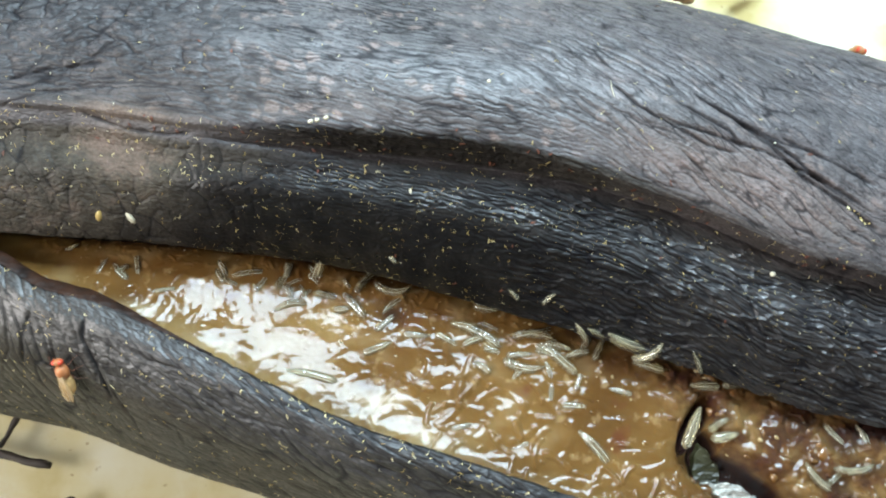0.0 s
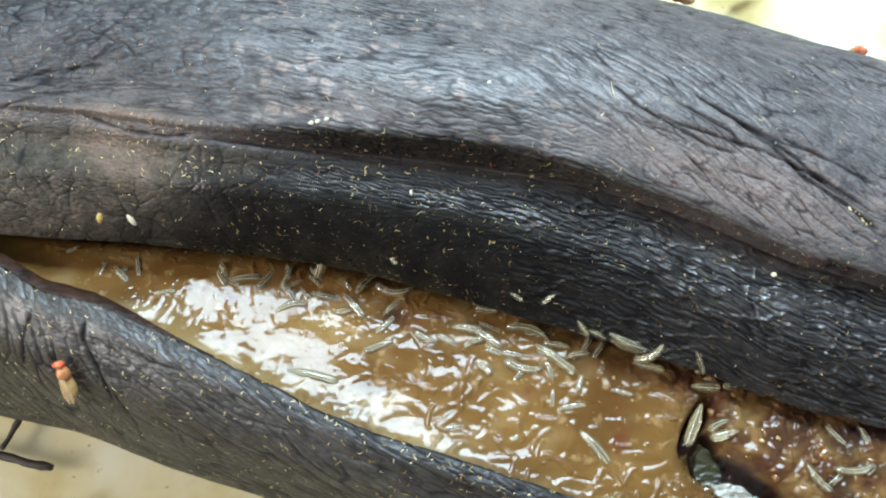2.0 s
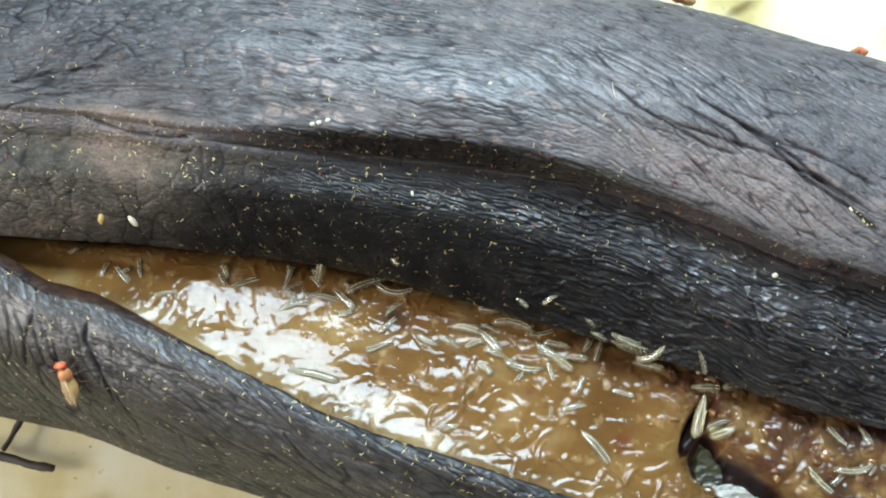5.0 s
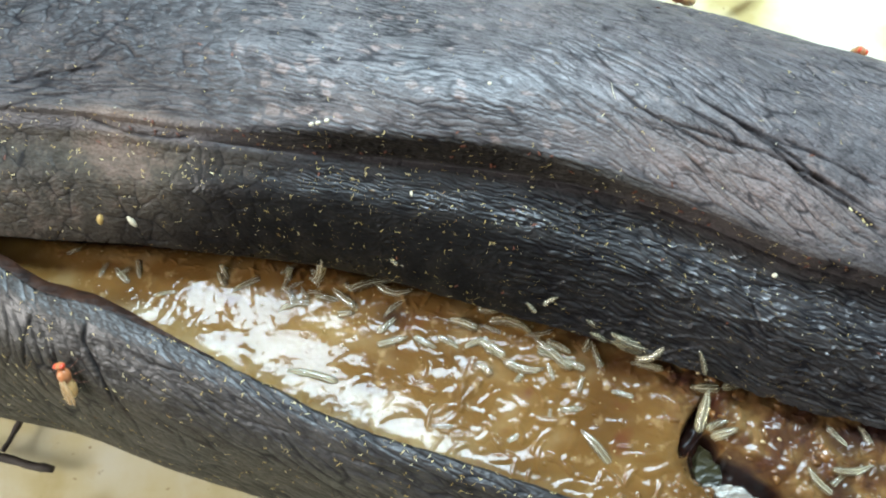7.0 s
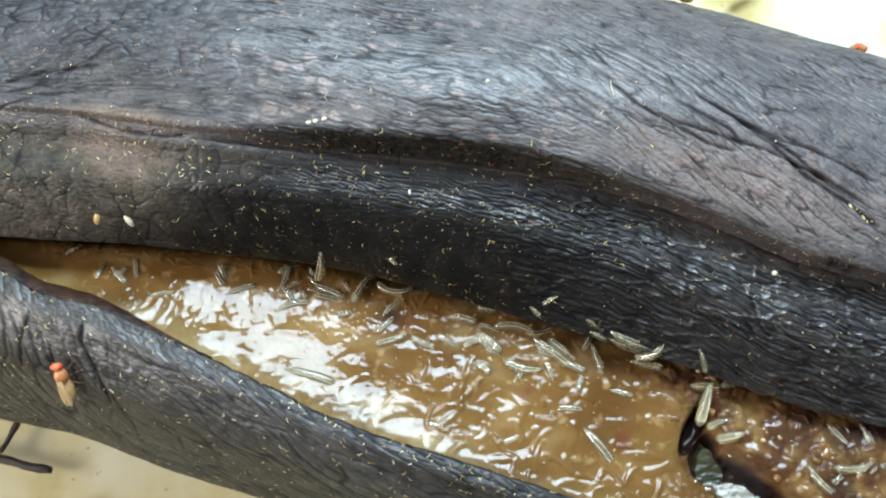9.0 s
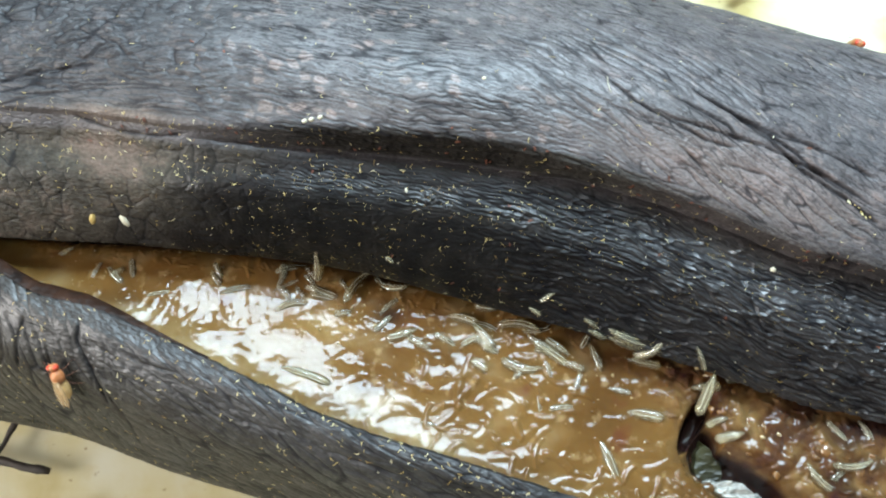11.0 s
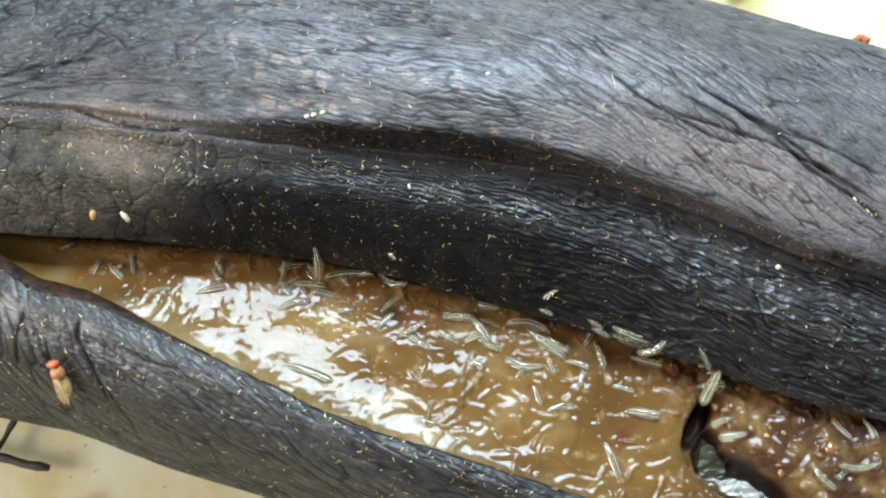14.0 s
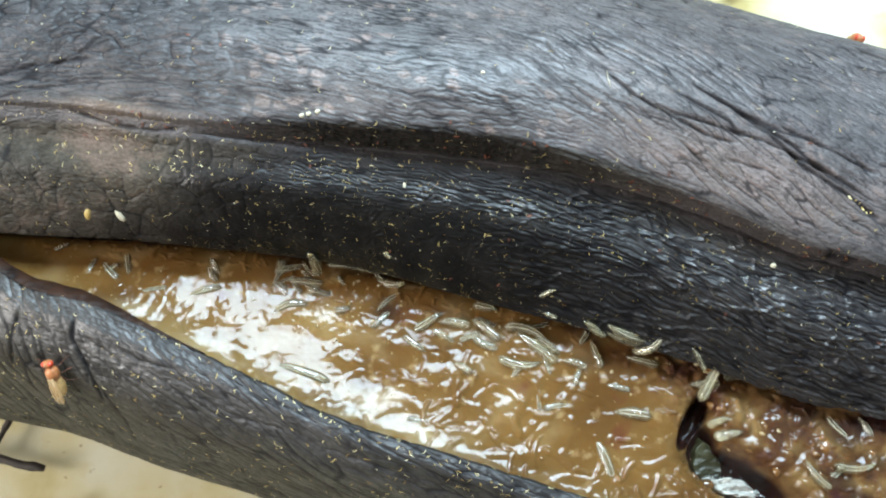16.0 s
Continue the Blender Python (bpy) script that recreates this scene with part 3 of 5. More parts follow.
    # colour: grey above, olive brown on the dry side, black where it is wet
    dry = below * (1 - step(-15, -4, edge - 0.5 * V))
    pink = np.exp(-(((X - 17) / 8) ** 2 + ((V - 2.6) / 2.4) ** 2))
    beige = step(0.72, 0.9, spot) * step(0.10, 0.45, d2) * above * (0.35 + 0.65 * mid)
    tone = 0.60 + 0.10 * right * above + 0.10 * (plate - 0.5) * left * high - 0.10 * left * above + 0.20 * pink + 0.40 * beige + 0.10 * pnoise(X / 4, V / 3, 24) * above
    tone = tone - 0.30 * below + (0.20 + 0.06 * step(2.5, 4.5, -V)) * dry + 0.12 * step(10, 21, X) * below - 0.08 * step(2.5, 4.5, -V) * step(-1, 6, X) * below - 0.46 * wet * (0.8 + 0.4 * pnoise(X / 0.7, V / 0.5, 28)) - 0.30 * band * (1 - 0.6 * step(4, 11, X))  + 0.24 * bald + 0.16 * dry * pnoise(X / 0.9, V / 0.6, 42) + 0.10 * dry * pnoise(X / 0.3, V / 0.25, 43) + 0.22 * brow
    warm = np.clip(0.85 * dry + 0.55 * band + bald + brow + 0.7 * beige + 0.5 * pink, 0, 1)
    gloss = 1.0 * above * (1 - 0.4 * left) * (1 - 0.35 * step(4, 16, X)) + 0.05 * band + below * (0.07 + (0.16 + 0.64 * step(6, 18, X)) * ribs + 0.34 * fuzz + 0.07 * dry) + 0.4 * (1 - above - below - band).clip(0, 1) * left
    slick = np.clip(fuzz + 0.7 * ribs * step(8, 18, X), 0, 1) - 0.8 * above
    return P, N, h, x, dict(slick=slick, tone=np.maximum(tone, 0), flow=np.stack([A, B, 0 * A], -1), groove_dark=np.clip(groove_dark, 0, 1), rib=np.clip(ribs + 0.6 * mid * above, 0, 1), warm=warm, gloss=np.clip(gloss, 0, 1))


def lower_peel():
    x = stations(0.07)
    yl, zl = LOWLIP(x)
    yb, zb = BOTTOM(x)
    yu, zu = UPPER(x)
    K = knots(x, [(yl - 0.1, zl - 4.5), (yl - 0.05, zl - 1.2), (yl, zl - 0.25), (yl - 0.3, zl + 0.05), (yl - 0.28 * (yl - yb), zl - 0.2), (yb + 0.28 * (yl - yb), zl - 3.3),
                  (yb, zb), (yb + 2.5, 4 + 0 * x), ((yu + yb) / 2, 0.0 * x)])
    P = spline_rows(K, 330, ((0, 0.9, 1), (0, 6.6, 8)))
    N = -normals(P)
    N *= np.sign(np.mean(N[len(x) // 2, 90:150, 2]))
    X, V = P[..., 0], P[..., 1] - yl[:, None]
    V = -np.abs(V) - 0.5 * (24 - P[..., 2])
    A, B = X + 0.5 * pnoise(X / 4, V / 4, 31), V + 0.4 * pnoise(X / 4, V / 4, 32) + 0.12 * pnoise(X / 1.1, V / 1.1, 30)
    left = 1 - step(-25, -15, X)
    h = 0.22 * pnoise(X / 8, V / 5, 33) + 0.06 * pnoise(X / 2.2, V / 1.6, 34)
    groove_dark = np.zeros_like(X)
    for sx, sy, angle, seed, depth, width, where, ink, fade in (
            (4.2, 0.75, -16, 35, 0.070, 0.16, 1 - left, 0.6, 0.6), (1.5, 0.38, -10, 36, 0.032, 0.22, 1 - 0.4 * left, 0.3, 0.6),
            (3.4, 0.9, -70, 37, 0.080, 0.12, left, 0.8, 0.5), (0.7, 0.5, -30, 38, 0.022, 0.18, 1, 0.2, 0.6)):
        d, tag = plates(A, B, sx, sy, angle, seed)
        force = 1 - fade + fade * step(-0.3, 0.25, pnoise(A / (2 * sx) + seed, B / (2 * sy), seed + 60))
        joint = np.exp(-(d / width) ** 1.2) * force
        h = h + 0.8 * where * depth * (0.4 * step(0, 0.5, d) * force - joint)
        # joints darkened in colour too: dark skin and painted shade
        groove_dark = np.maximum(groove_dark, np.minimum(1, 1.4 * ink) * where * step(0.25, 0.8, joint))
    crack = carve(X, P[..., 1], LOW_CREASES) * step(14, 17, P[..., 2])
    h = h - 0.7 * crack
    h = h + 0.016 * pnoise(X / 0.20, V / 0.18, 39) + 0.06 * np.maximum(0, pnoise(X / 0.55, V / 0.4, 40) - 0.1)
    groove_dark = np.maximum(groove_dark, np.clip(crack * 5, 0, 1))
    foot = step(2.5, 6.5, -V + 0.8 * pnoise(X / 3, V / 2, 41))
    tone = 0.40 - 0.10 * step(-12, 2, X) + 0.12 * pnoise(X / 4, V / 3, 44) + 0.05 * foot
    warm = 0.25 + 0.55 * foot * (1 - step(-6, 10, X)) + 0.3 * left
    gloss = (0.95 - 0.6 * foot) * (1 - 0.65 * np.exp(V / 2.0)) * (0.75 + 0.25 * step(-0.2, 0.2, pnoise(X / 2, V / 1.3, 45)))
    return P, N, h, x, dict(tone=tone, flow=np.stack([A, B + 40, 0 * A], -1), groove_dark=np.clip(groove_dark, 0, 1), rib=0.4 + 0 * tone, warm=np.clip(warm, 0, 1), gloss=gloss, slick=0 * foot)


def pulp_height(x, w, y):
    """Height of the wet surface: w 0 at the upper lip, 1 at the lower lip."""
    x, w, y = np.broadcast_arrays(*(np.asarray(q, float) for q in (x, w, y)))
    d = (1 - w) * (LIP(x.ravel())[0] - LOWLIP(x.ravel())[0] + 1.5).reshape(x.shape)
    far = 1 - step(-8, 6, x)
    z = 22.7 - (0.10 + 0.13 * far) * d + (0.0087 + 0.0075 * far) * d * d + 0.3 * np.exp(-d / 0.35) - (1.7 - 0.2 * (1 - step(-12, 0, x))) * np.exp(-np.maximum(0, (LIP(x.ravel())[0] - LOWLIP(x.ravel())[0]).reshape(x.shape) + 1.5 - d) / 0.8) - 0.5 * step(-2, 22, x) - 0.4 * (1 - step(-34, -12, x))
    z = z + 0.15 * pnoise(x / 4.6, y / 2.8, 61) + (0.06 - 0.02 * far) * pnoise(x / 2.2 + 3, y / 1.5, 62)
    z = z + (0.035 - 0.017 * far) * pnoise(x / 1.1, y / 0.8, 63) + 0.009 * pnoise((x + 0.5 * y) / 0.42, (y - 0.5 * x) / 0.36, 67) + (0.03 - 0.02 * far) * step(0.15, 0.5, pnoise(x / 1.3, y / 0.9, 64))
    z = z + step(-5, 4, x) * 0.05 * pnoise(x / 1.7, y / 1.0, 68)
    chunk = step(13.0, 15.5, x + 0.35 * (y + 12))
    z = z + chunk * (0.35 * np.abs(pnoise(x / 1.3, y / 1.3, 65)) + 0.07 * pnoise((x + 0.7 * y) / 0.75, (y - 0.7 * x) / 0.75, 66) + 0.1)
    hole = np.exp(-(((x - 15.0 - 0.5 * (y + 9.8)) / 0.75) ** 2 + ((y + 9.8) / 1.7) ** 2) ** 2)
    hole = np.maximum(hole, np.exp(-(((x - 17.2 + 1.0 * (y + 13.0)) / 2.2) ** 2 + ((y + 13.0) / 2.2) ** 2) ** 2))
    hole = np.maximum(hole, np.exp(-(((x - 15.4 - 0.1 * (y + 11.4)) / 1.0) ** 2 + ((y + 11.4) / 1.7) ** 2) ** 2))
    return z - 2.4 * hole, hole


PULP_STEP, PULP_ROWS = 0.06, 300


def swellings(X, Y, count, area, height, girth, length, seed):
    """Short bent swellings and bubbles of the skin on the wet pulp, over bodies drowned just below it."""
    r = np.random.RandomState(seed)
    out = np.zeros_like(X)
    for _ in range(count):
        cx, w = r.uniform(*area), r.rand()
        i = int((cx - X[0, 0]) / PULP_STEP)
        cy = Y[i, 0] + (Y[i, -1] - Y[i, 0]) * w
        reach = length[1]
        a, b = max(0, i - int(reach / PULP_STEP)), min(len(X), i + int(reach / PULP_STEP))
        x, y = X[a:b] - cx, Y[a:b] - cy
        turn, bend = r.uniform(0, np.pi), r.uniform(-0.5, 0.5)
        u, v = x * np.cos(turn) + y * np.sin(turn), -x * np.sin(turn) + y * np.cos(turn)
        half = 0.5 * r.uniform(*length)
        v = v - bend * (u * u - half * half * 0.3)
        d = np.hypot(np.maximum(0, np.abs(u) - half), v) / r.uniform(*girth)
        out[a:b] = np.maximum(out[a:b], r.uniform(0.4, 1) * height * np.clip(1 - d * d, 0, 1) ** 1.2)
    return out


def pulp():
    x = np.arange(-46, 46, PULP_STEP)
    ya, yb = LIP(x)[0] + 1.3, LOWLIP(x)[0] - 0.2
    w = np.linspace(0, 1, PULP_ROWS)
    P = np.empty((len(x), len(w), 3))
    P[..., 0] = x[:, None]
    P[..., 1] = ya[:, None] + (yb - ya)[:, None] * w
    P[..., 2], hole = pulp_height(P[..., 0], w[None, :], P[..., 1])
    X, Y, W = P[..., 0], P[..., 1], np.broadcast_to(w, P.shape[:2])
    calm = (1 - 0.9 * hole) * (1 - 0.62 * (1 - step(-6, 2, X)) * step(0.2, 0.4, W) * (1 - step(0.88, 0.96, W)))
    P[..., 2] += calm * swellings(X, Y, 100, (-26, 15), 0.06, (0.16, 0.36), (0.6, 2.2), 1)
    P[..., 2] += calm * swellings(X, Y, 240, (-26, 15), 0.06, (0.07, 0.16), (0.02, 0.3), 2)
    P[..., 2] += calm * step(0.35, 0.6, W) * swellings(X, Y, 60, (-2, 14.5), 0.10, (0.14, 0.30), (0.3, 2.0), 6)
    P[..., 2] += calm * (1 - step(0.18, 0.45, W)) * swellings(X, Y, 600, (-24, 14), 0.06, (0.08, 0.18), (0.05, 0.6), 5)
    P[..., 2] += calm * swellings(X, Y, 520, (13.5, 29), 0.10, (0.09, 0.24), (0.02, 0.7), 3)
    P[..., 2] -= calm * swellings(X, Y, 60, (-26, 2), 0.05, (0.15, 0.30), (0.1, 0.9), 4)
    soft = pnoise(X / 2.5, Y / 1.8, 71)
    pale = 0.26 * step(0.70, 0.98, W + 0.22 * soft) * (1 - step(-2, 6, X)) * step(-23, -16, X) + 0.12 * step(0.0, 0.5, soft) * (1 - step(8, 12, X))
    # right end is redder pulp; red-brown along the upper lip is mostly painted shade
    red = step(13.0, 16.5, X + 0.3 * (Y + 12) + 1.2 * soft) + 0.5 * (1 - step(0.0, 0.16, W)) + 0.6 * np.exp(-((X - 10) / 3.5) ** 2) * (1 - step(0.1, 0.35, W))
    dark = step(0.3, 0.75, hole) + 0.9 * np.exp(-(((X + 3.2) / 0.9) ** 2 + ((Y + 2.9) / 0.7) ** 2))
    # right end darkened: dark red-brown shadows put into the pulp colour
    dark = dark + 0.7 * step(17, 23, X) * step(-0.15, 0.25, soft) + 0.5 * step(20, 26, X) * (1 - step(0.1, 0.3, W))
    return P, np.clip(pale, 0, 1), np.clip(red, 0, 1), np.clip(dark, 0, 1)


banana = new("banana", None)
tagged(banana, "rotten blackened banana split open along its length", "banana")
UP, UN, UH, UX, ZONES = upper_peel()
UP = UP + UN * UH[..., None]
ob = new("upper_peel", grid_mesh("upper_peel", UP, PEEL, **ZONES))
ob.parent = banana
tagged(ob, "wrinkled black peel with a long fold")
LP, LN, LH, LX, ZONES = lower_peel()
LP = LP + LN * LH[..., None]
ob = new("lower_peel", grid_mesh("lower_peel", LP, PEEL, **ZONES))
ob.parent = banana
tagged(ob, "curled black peel strip below the split")
PP, PALE, RED, DARK = pulp()
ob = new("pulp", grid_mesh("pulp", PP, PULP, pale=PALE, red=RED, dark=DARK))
ob.parent = banana
tagged(ob, "wet brown liquefied pulp")


def cut_edge():
    """The brown cut face of the peel, widest where the split begins."""
    x = np.arange(-34, -13.5, 0.1)
    yl, zl = LOWLIP(x)
    wide = 0.02 + 0.72 * (1 - step(-22, -14.5, x)) * (1 + 0.25 * pnoise(x / 1.5, x * 0, 46))
    t = np.linspace(0, 1, 9)
    P = np.empty((len(x), 9, 3))
    P[..., 0] = x[:, None]
    P[..., 1] = yl[:, None] - 0.10 + (wide[:, None] + 0.1) * t
    P[..., 2] = zl[:, None] + 0.05 - 0.55 * wide[:, None] * t ** 1.5 + 0.05 * pnoise(P[..., 0] / 0.5, P[..., 1] / 0.3, 47)
    P = np.concatenate([P, P[:, -1:] - np.array([0, 0.05, 3.0])], 1)
    ob = new("cut_edge", grid_mesh("cut_edge", P, FLESH))
    ob.parent = banana
    return tagged(ob, "dark brown moist cut edge of the peel")


cut_edge()


# ---- larvae ----
MOVERS = []


def tube(pts, radii, segs=8, up=(0, 0, 1)):
    """A closed tube along points, in metres."""
    bm = bmesh.new()
    rings = []
    n = len(pts)
    for i, p in enumerate(pts):
        d = (Vector(pts[min(i + 1, n - 1)]) - Vector(pts[max(i - 1, 0)])).normalized()
        side = d.cross(Vector(up))
        side = side.normalized() if side.length > 1e-6 else Vector((1, 0, 0))
        top = side.cross(d)
        rings.append([bm.verts.new(Vector(p) + radii[i] * (math.cos(a) * side + math.sin(a) * top))
                      for a in (2 * math.pi * k / segs for k in range(segs))])
    for a, b in zip(rings, rings[1:]):
        for k in range(segs):
            bm.faces.new((a[k], a[(k + 1) % segs], b[(k + 1) % segs], b[k]))
    bm.faces.new(rings[0][::-1])
    bm.faces.new(rings[-1])
    bmesh.ops.recalc_face_normals(bm, faces=bm.faces[:])
    return bm


def arc_point(s, length, bend):
    """Point at s (0 tail, 1 head) of a body bent by so many degrees, chord centred on the origin along x."""
    a = radians(bend)
    if abs(a) < 0.02:
        return (s - 0.5) * length, 0.0
    r = length / a
    q = (s - 0.5) * a
    return r * math.sin(q), -r * (math.cos(q) - math.cos(a / 2))


def larva(length, width, bend, label):
    n = 22
    pts, rad = [], []
    for i in range(n + 1):
        s = i / n
        x, y = arc_point(s, length, bend)
        pts.append((x * MM, y * MM, 0))
        r = min(1, (s / 0.14 + 0.03) ** 0.5) * min(1, 0.2 + 1.6 * (1 - s) ** 0.75)
        r *= 1 + 0.05 * math.cos(2 * math.pi * 11 * s)
        rad.append(max(r, 0.1) * width * 0.5 * MM)
    ob = part("larva", tube(pts, rad, 10), LARVA)
    tagged(ob, label, "larva", "larvae crawling on the banana")
    for side in (-1, 1):
        line_pts, line_rad = [], []
        for i in range(2, n - 2):
            s = i / n
            x, y = arc_point(s, length, bend)
            x2, y2 = arc_point(s + 0.01, length, bend)
            d = math.hypot(x2 - x, y2 - y)
            nx, ny = -(y2 - y) / d, (x2 - x) / d
            off = side * 0.36 * rad[i] / MM
            line_pts.append(((x + nx * off) * MM, (y + ny * off) * MM, rad[i] * 0.90))
            line_rad.append(0.015 * width * MM)
        part("trachea", tube(line_pts, line_rad, 5), TRACHEA, ob, "white line along the back")
    x, y = arc_point(0.985, length, bend)
    x2, y2 = arc_point(1.02, length, bend)
    part("mouth_hook", tube([(x * MM, y * MM, 0), (x2 * MM, y2 * MM, -0.00003)], [0.05 * width * MM, 0.02 * width * MM], 5), HOOK, ob, "dark mouth hook")
    return ob


def crawl(length, width, bend, place, rows):
    label = ("small cream larva crawling on the black peel" if place == "peel" else
             "cream translucent larva lying curled in wet pulp" if abs(bend) > 40 else
             "long cream translucent larva half sunk in pulp" if length > 2.2 else
             "short cream translucent larva half sunk in pulp")
    ob = larva(length, width, bend, label)
    keys = [(t, pose(x * MM, y * MM, (z - (0.16 if place == "pulp" and abs(pitch) < 12 else 0)) * MM, 0, pitch, yaw)) for t, x, y, z, pitch, yaw in rows]
    ob.matrix_world = keys[0][1]
    MOVERS.append((ob, keys))


def sunken(count, x0, x1, w0, w1, seed):
    """Further larvae lying still, nearly drowned in the pulp along the upper lip."""
    r = random.Random(seed)
    for _ in range(count):
        i, j = int((r.uniform(x0, x1) + 46) / PULP_STEP), int(r.uniform(w0, w1) * (PULP_ROWS - 1))
        x, y, z = PP[i, j]
        ob = larva(r.uniform(1.2, 2.2), r.uniform(0.38, 0.55), r.uniform(-60, 60), "faint cream larva nearly drowned in brown pulp")
        ob.matrix_world = pose(x * MM, y * MM, (z - 0.13) * MM, 0, r.uniform(-12, 12), r.uniform(0, 360))


sunken(13, -16, -3, 0.10, 0.34, 21)
sunken(10, 0, 9, 0.10, 0.36, 22)
sunken(6, -25, -17, 0.2, 0.6, 23)
sunken(3, 18, 25, 0.15, 0.5, 24)


# ---- larvae: body length, width, bend, then where they crawl ----
crawl(3.3, 0.62, 25, 'pulp', [
    (0, -7.57, 0.10, 23.85, -63, 58),
    (2, -7.57, 0.13, 23.85, -65, 55),
    (4, -7.73, -0.04, 23.85, -70, 63),
    (6.5, -7.67, -0.12, 23.85, -69, 58),
    (9, -7.52, -0.18, 23.85, -75, 52),
    (12.5, -7.55, -0.23, 23.85, -73, 87),
    (14.5, -7.64, -0.39, 23.85, -74, 75),
    (16, -7.54, -0.45, 23.85, -85, 126),
])
crawl(2.6, 0.60, 100, 'pulp', [
    (0, -3.11, -0.85, 22.05, -4, -9),
    (4, -3.16, -0.76, 21.98, -3, -9),
    (9, -3.00, -0.72, 21.93, -5, -10),
    (12.5, -3.08, -0.41, 21.49, -26, -29),
    (16, -2.98, -0.56, 21.63, -26, -31),
])
crawl(3.2, 0.55, -30, 'pulp', [
    (0, -4.52, -0.45, 21.47, 30, 49),
    (3, -4.60, -0.51, 21.45, 32, 44),
    (4, -4.86, -0.79, 21.87, 19, 34),
    (6.5, -4.48, -0.73, 21.95, 10, 11),
    (9, -4.77, -0.87, 21.91, 24, 58),
    (12.5, -5.41, -0.98, 22.05, 15, 51),
    (14.5, -5.90, -0.25, 21.75, -3, -7),
    (16, -5.53, 0.11, 21.35, -3, -9),
])
crawl(2.5, 0.62, 12, 'pulp', [
    (0, -5.63, -2.16, 21.96, 4, 131),
    (1, -5.59, -2.18, 21.96, 4, 129),
    (3, -6.01, -1.92, 21.91, 5, 131),
    (4, -6.33, -1.69, 21.87, 6, 132),
    (6.5, -6.45, -1.54, 21.88, 6, 141),
    (7.2, -6.38, -1.52, 21.87, 6, 141),
    (8, -6.41, -1.57, 21.89, 5, 148),
    (9, -7.12, -1.16, 21.82, 5, 156),
    (11.5, -7.52, -1.26, 21.85, 3, 159),
    (12.5, -7.67, -1.22, 21.85, 3, 164),
    (14.5, -8.36, -0.96, 21.82, 0, 175),
    (16, -8.26, -0.89, 21.80, 0, 174),
])
crawl(2.5, 0.60, 20, 'pulp', [
    (0, -12.44, -0.18, 21.72, -5, -170),
    (3, -12.64, -0.48, 21.80, -3, -174),
    (6.5, -12.70, -0.75, 21.80, -6, -149),
    (7.2, -12.48, -0.79, 21.81, -5, -152),
    (9, -12.76, -1.11, 21.86, -3, -159),
    (11.5, -12.96, -1.18, 21.87, -3, -167),
    (12.2, -13.67, -1.35, 21.93, -4, -162),
    (14, -14.46, -1.43, 21.97, -3, -165),
    (16, -14.45, -1.49, 21.98, -4, -162),
])
crawl(2.6, 0.60, 75, 'pulp', [
    (0, -9.55, -2.54, 21.92, -1, -161),
    (8, -9.37, -2.36, 21.89, -1, -161),
    (16, -9.14, -2.73, 21.94, -0, -163),
])
crawl(2.0, 0.58, 10, 'pulp', [
    (0, -4.03, -4.96, 22.15, -5, 22),
    (3, -4.05, -4.72, 22.14, -5, 19),
    (4, -4.19, -4.76, 22.13, -5, 21),
    (6.5, -3.41, -4.44, 22.18, -3, 16),
    (7.2, -3.19, -4.38, 22.20, -4, 14),
    (9, -3.21, -4.35, 22.20, -4, 15),
    (11.5, -2.04, -4.01, 22.26, -1, 21),
    (12.5, -1.50, -3.93, 22.29, -2, 28),
    (14.5, -1.97, -3.96, 22.27, -1, 32),
    (16, -0.71, -3.58, 22.30, -4, 32),
])
crawl(2.0, 0.62, 30, 'pulp', [
    (0, 1.41, -3.88, 22.46, 1, 159),
    (4, 1.32, -3.86, 22.44, 2, 173),
    (6.5, 1.07, -3.51, 22.45, 1, 161),
    (9, 1.13, -3.21, 22.46, 1, 169),
    (12.5, 1.43, -3.42, 22.47, -0, 161),
    (14.5, 0.86, -3.41, 22.44, 1, 180),
    (16, 0.93, -3.81, 22.43, 2, 170),
])
crawl(2.1, 0.62, 15, 'pulp', [
    (0, 2.64, -4.43, 22.51, 3, 144),
    (4, 2.68, -4.48, 22.49, 3, 137),
    (6.5, 2.82, -4.86, 22.51, 2, 127),
    (7.2, 2.87, -4.96, 22.52, 3, 144),
    (9, 2.73, -4.61, 22.50, 2, 137),
    (12.5, 2.38, -4.26, 22.48, 1, 124),
    (14.5, 2.15, -4.09, 22.49, 0, 125),
    (16, 2.82, -4.24, 22.53, 2, 140),
])
crawl(2.8, 0.60, -60, 'pulp', [
    (0, 5.56, -4.54, 22.53, 2, -4),
    (2, 5.07, -4.11, 22.55, 1, -15),
    (4, 4.45, -3.84, 22.53, 0, -13),
    (6.5, 3.97, -3.57, 22.51, -1, -15),
    (9, 4.37, -3.98, 22.55, 1, -11),
    (12.5, 4.93, -3.95, 22.55, 2, -9),
    (16, 5.15, -4.52, 22.54, 2, -19),
])
crawl(2.9, 0.66, 0, 'pulp', [
    (0, 7.02, -5.71, 22.45, -2, 138),
    (4, 6.69, -5.63, 22.46, -2, 143),
    (6.5, 6.58, -5.32, 22.47, -2, 137),
    (9, 6.56, -5.27, 22.48, -2, 140),
    (12.5, 6.18, -5.15, 22.49, -2, 142),
    (14.5, 6.14, -5.04, 22.49, -1, 140),
    (16, 5.87, -5.35, 22.49, -2, 141),
])
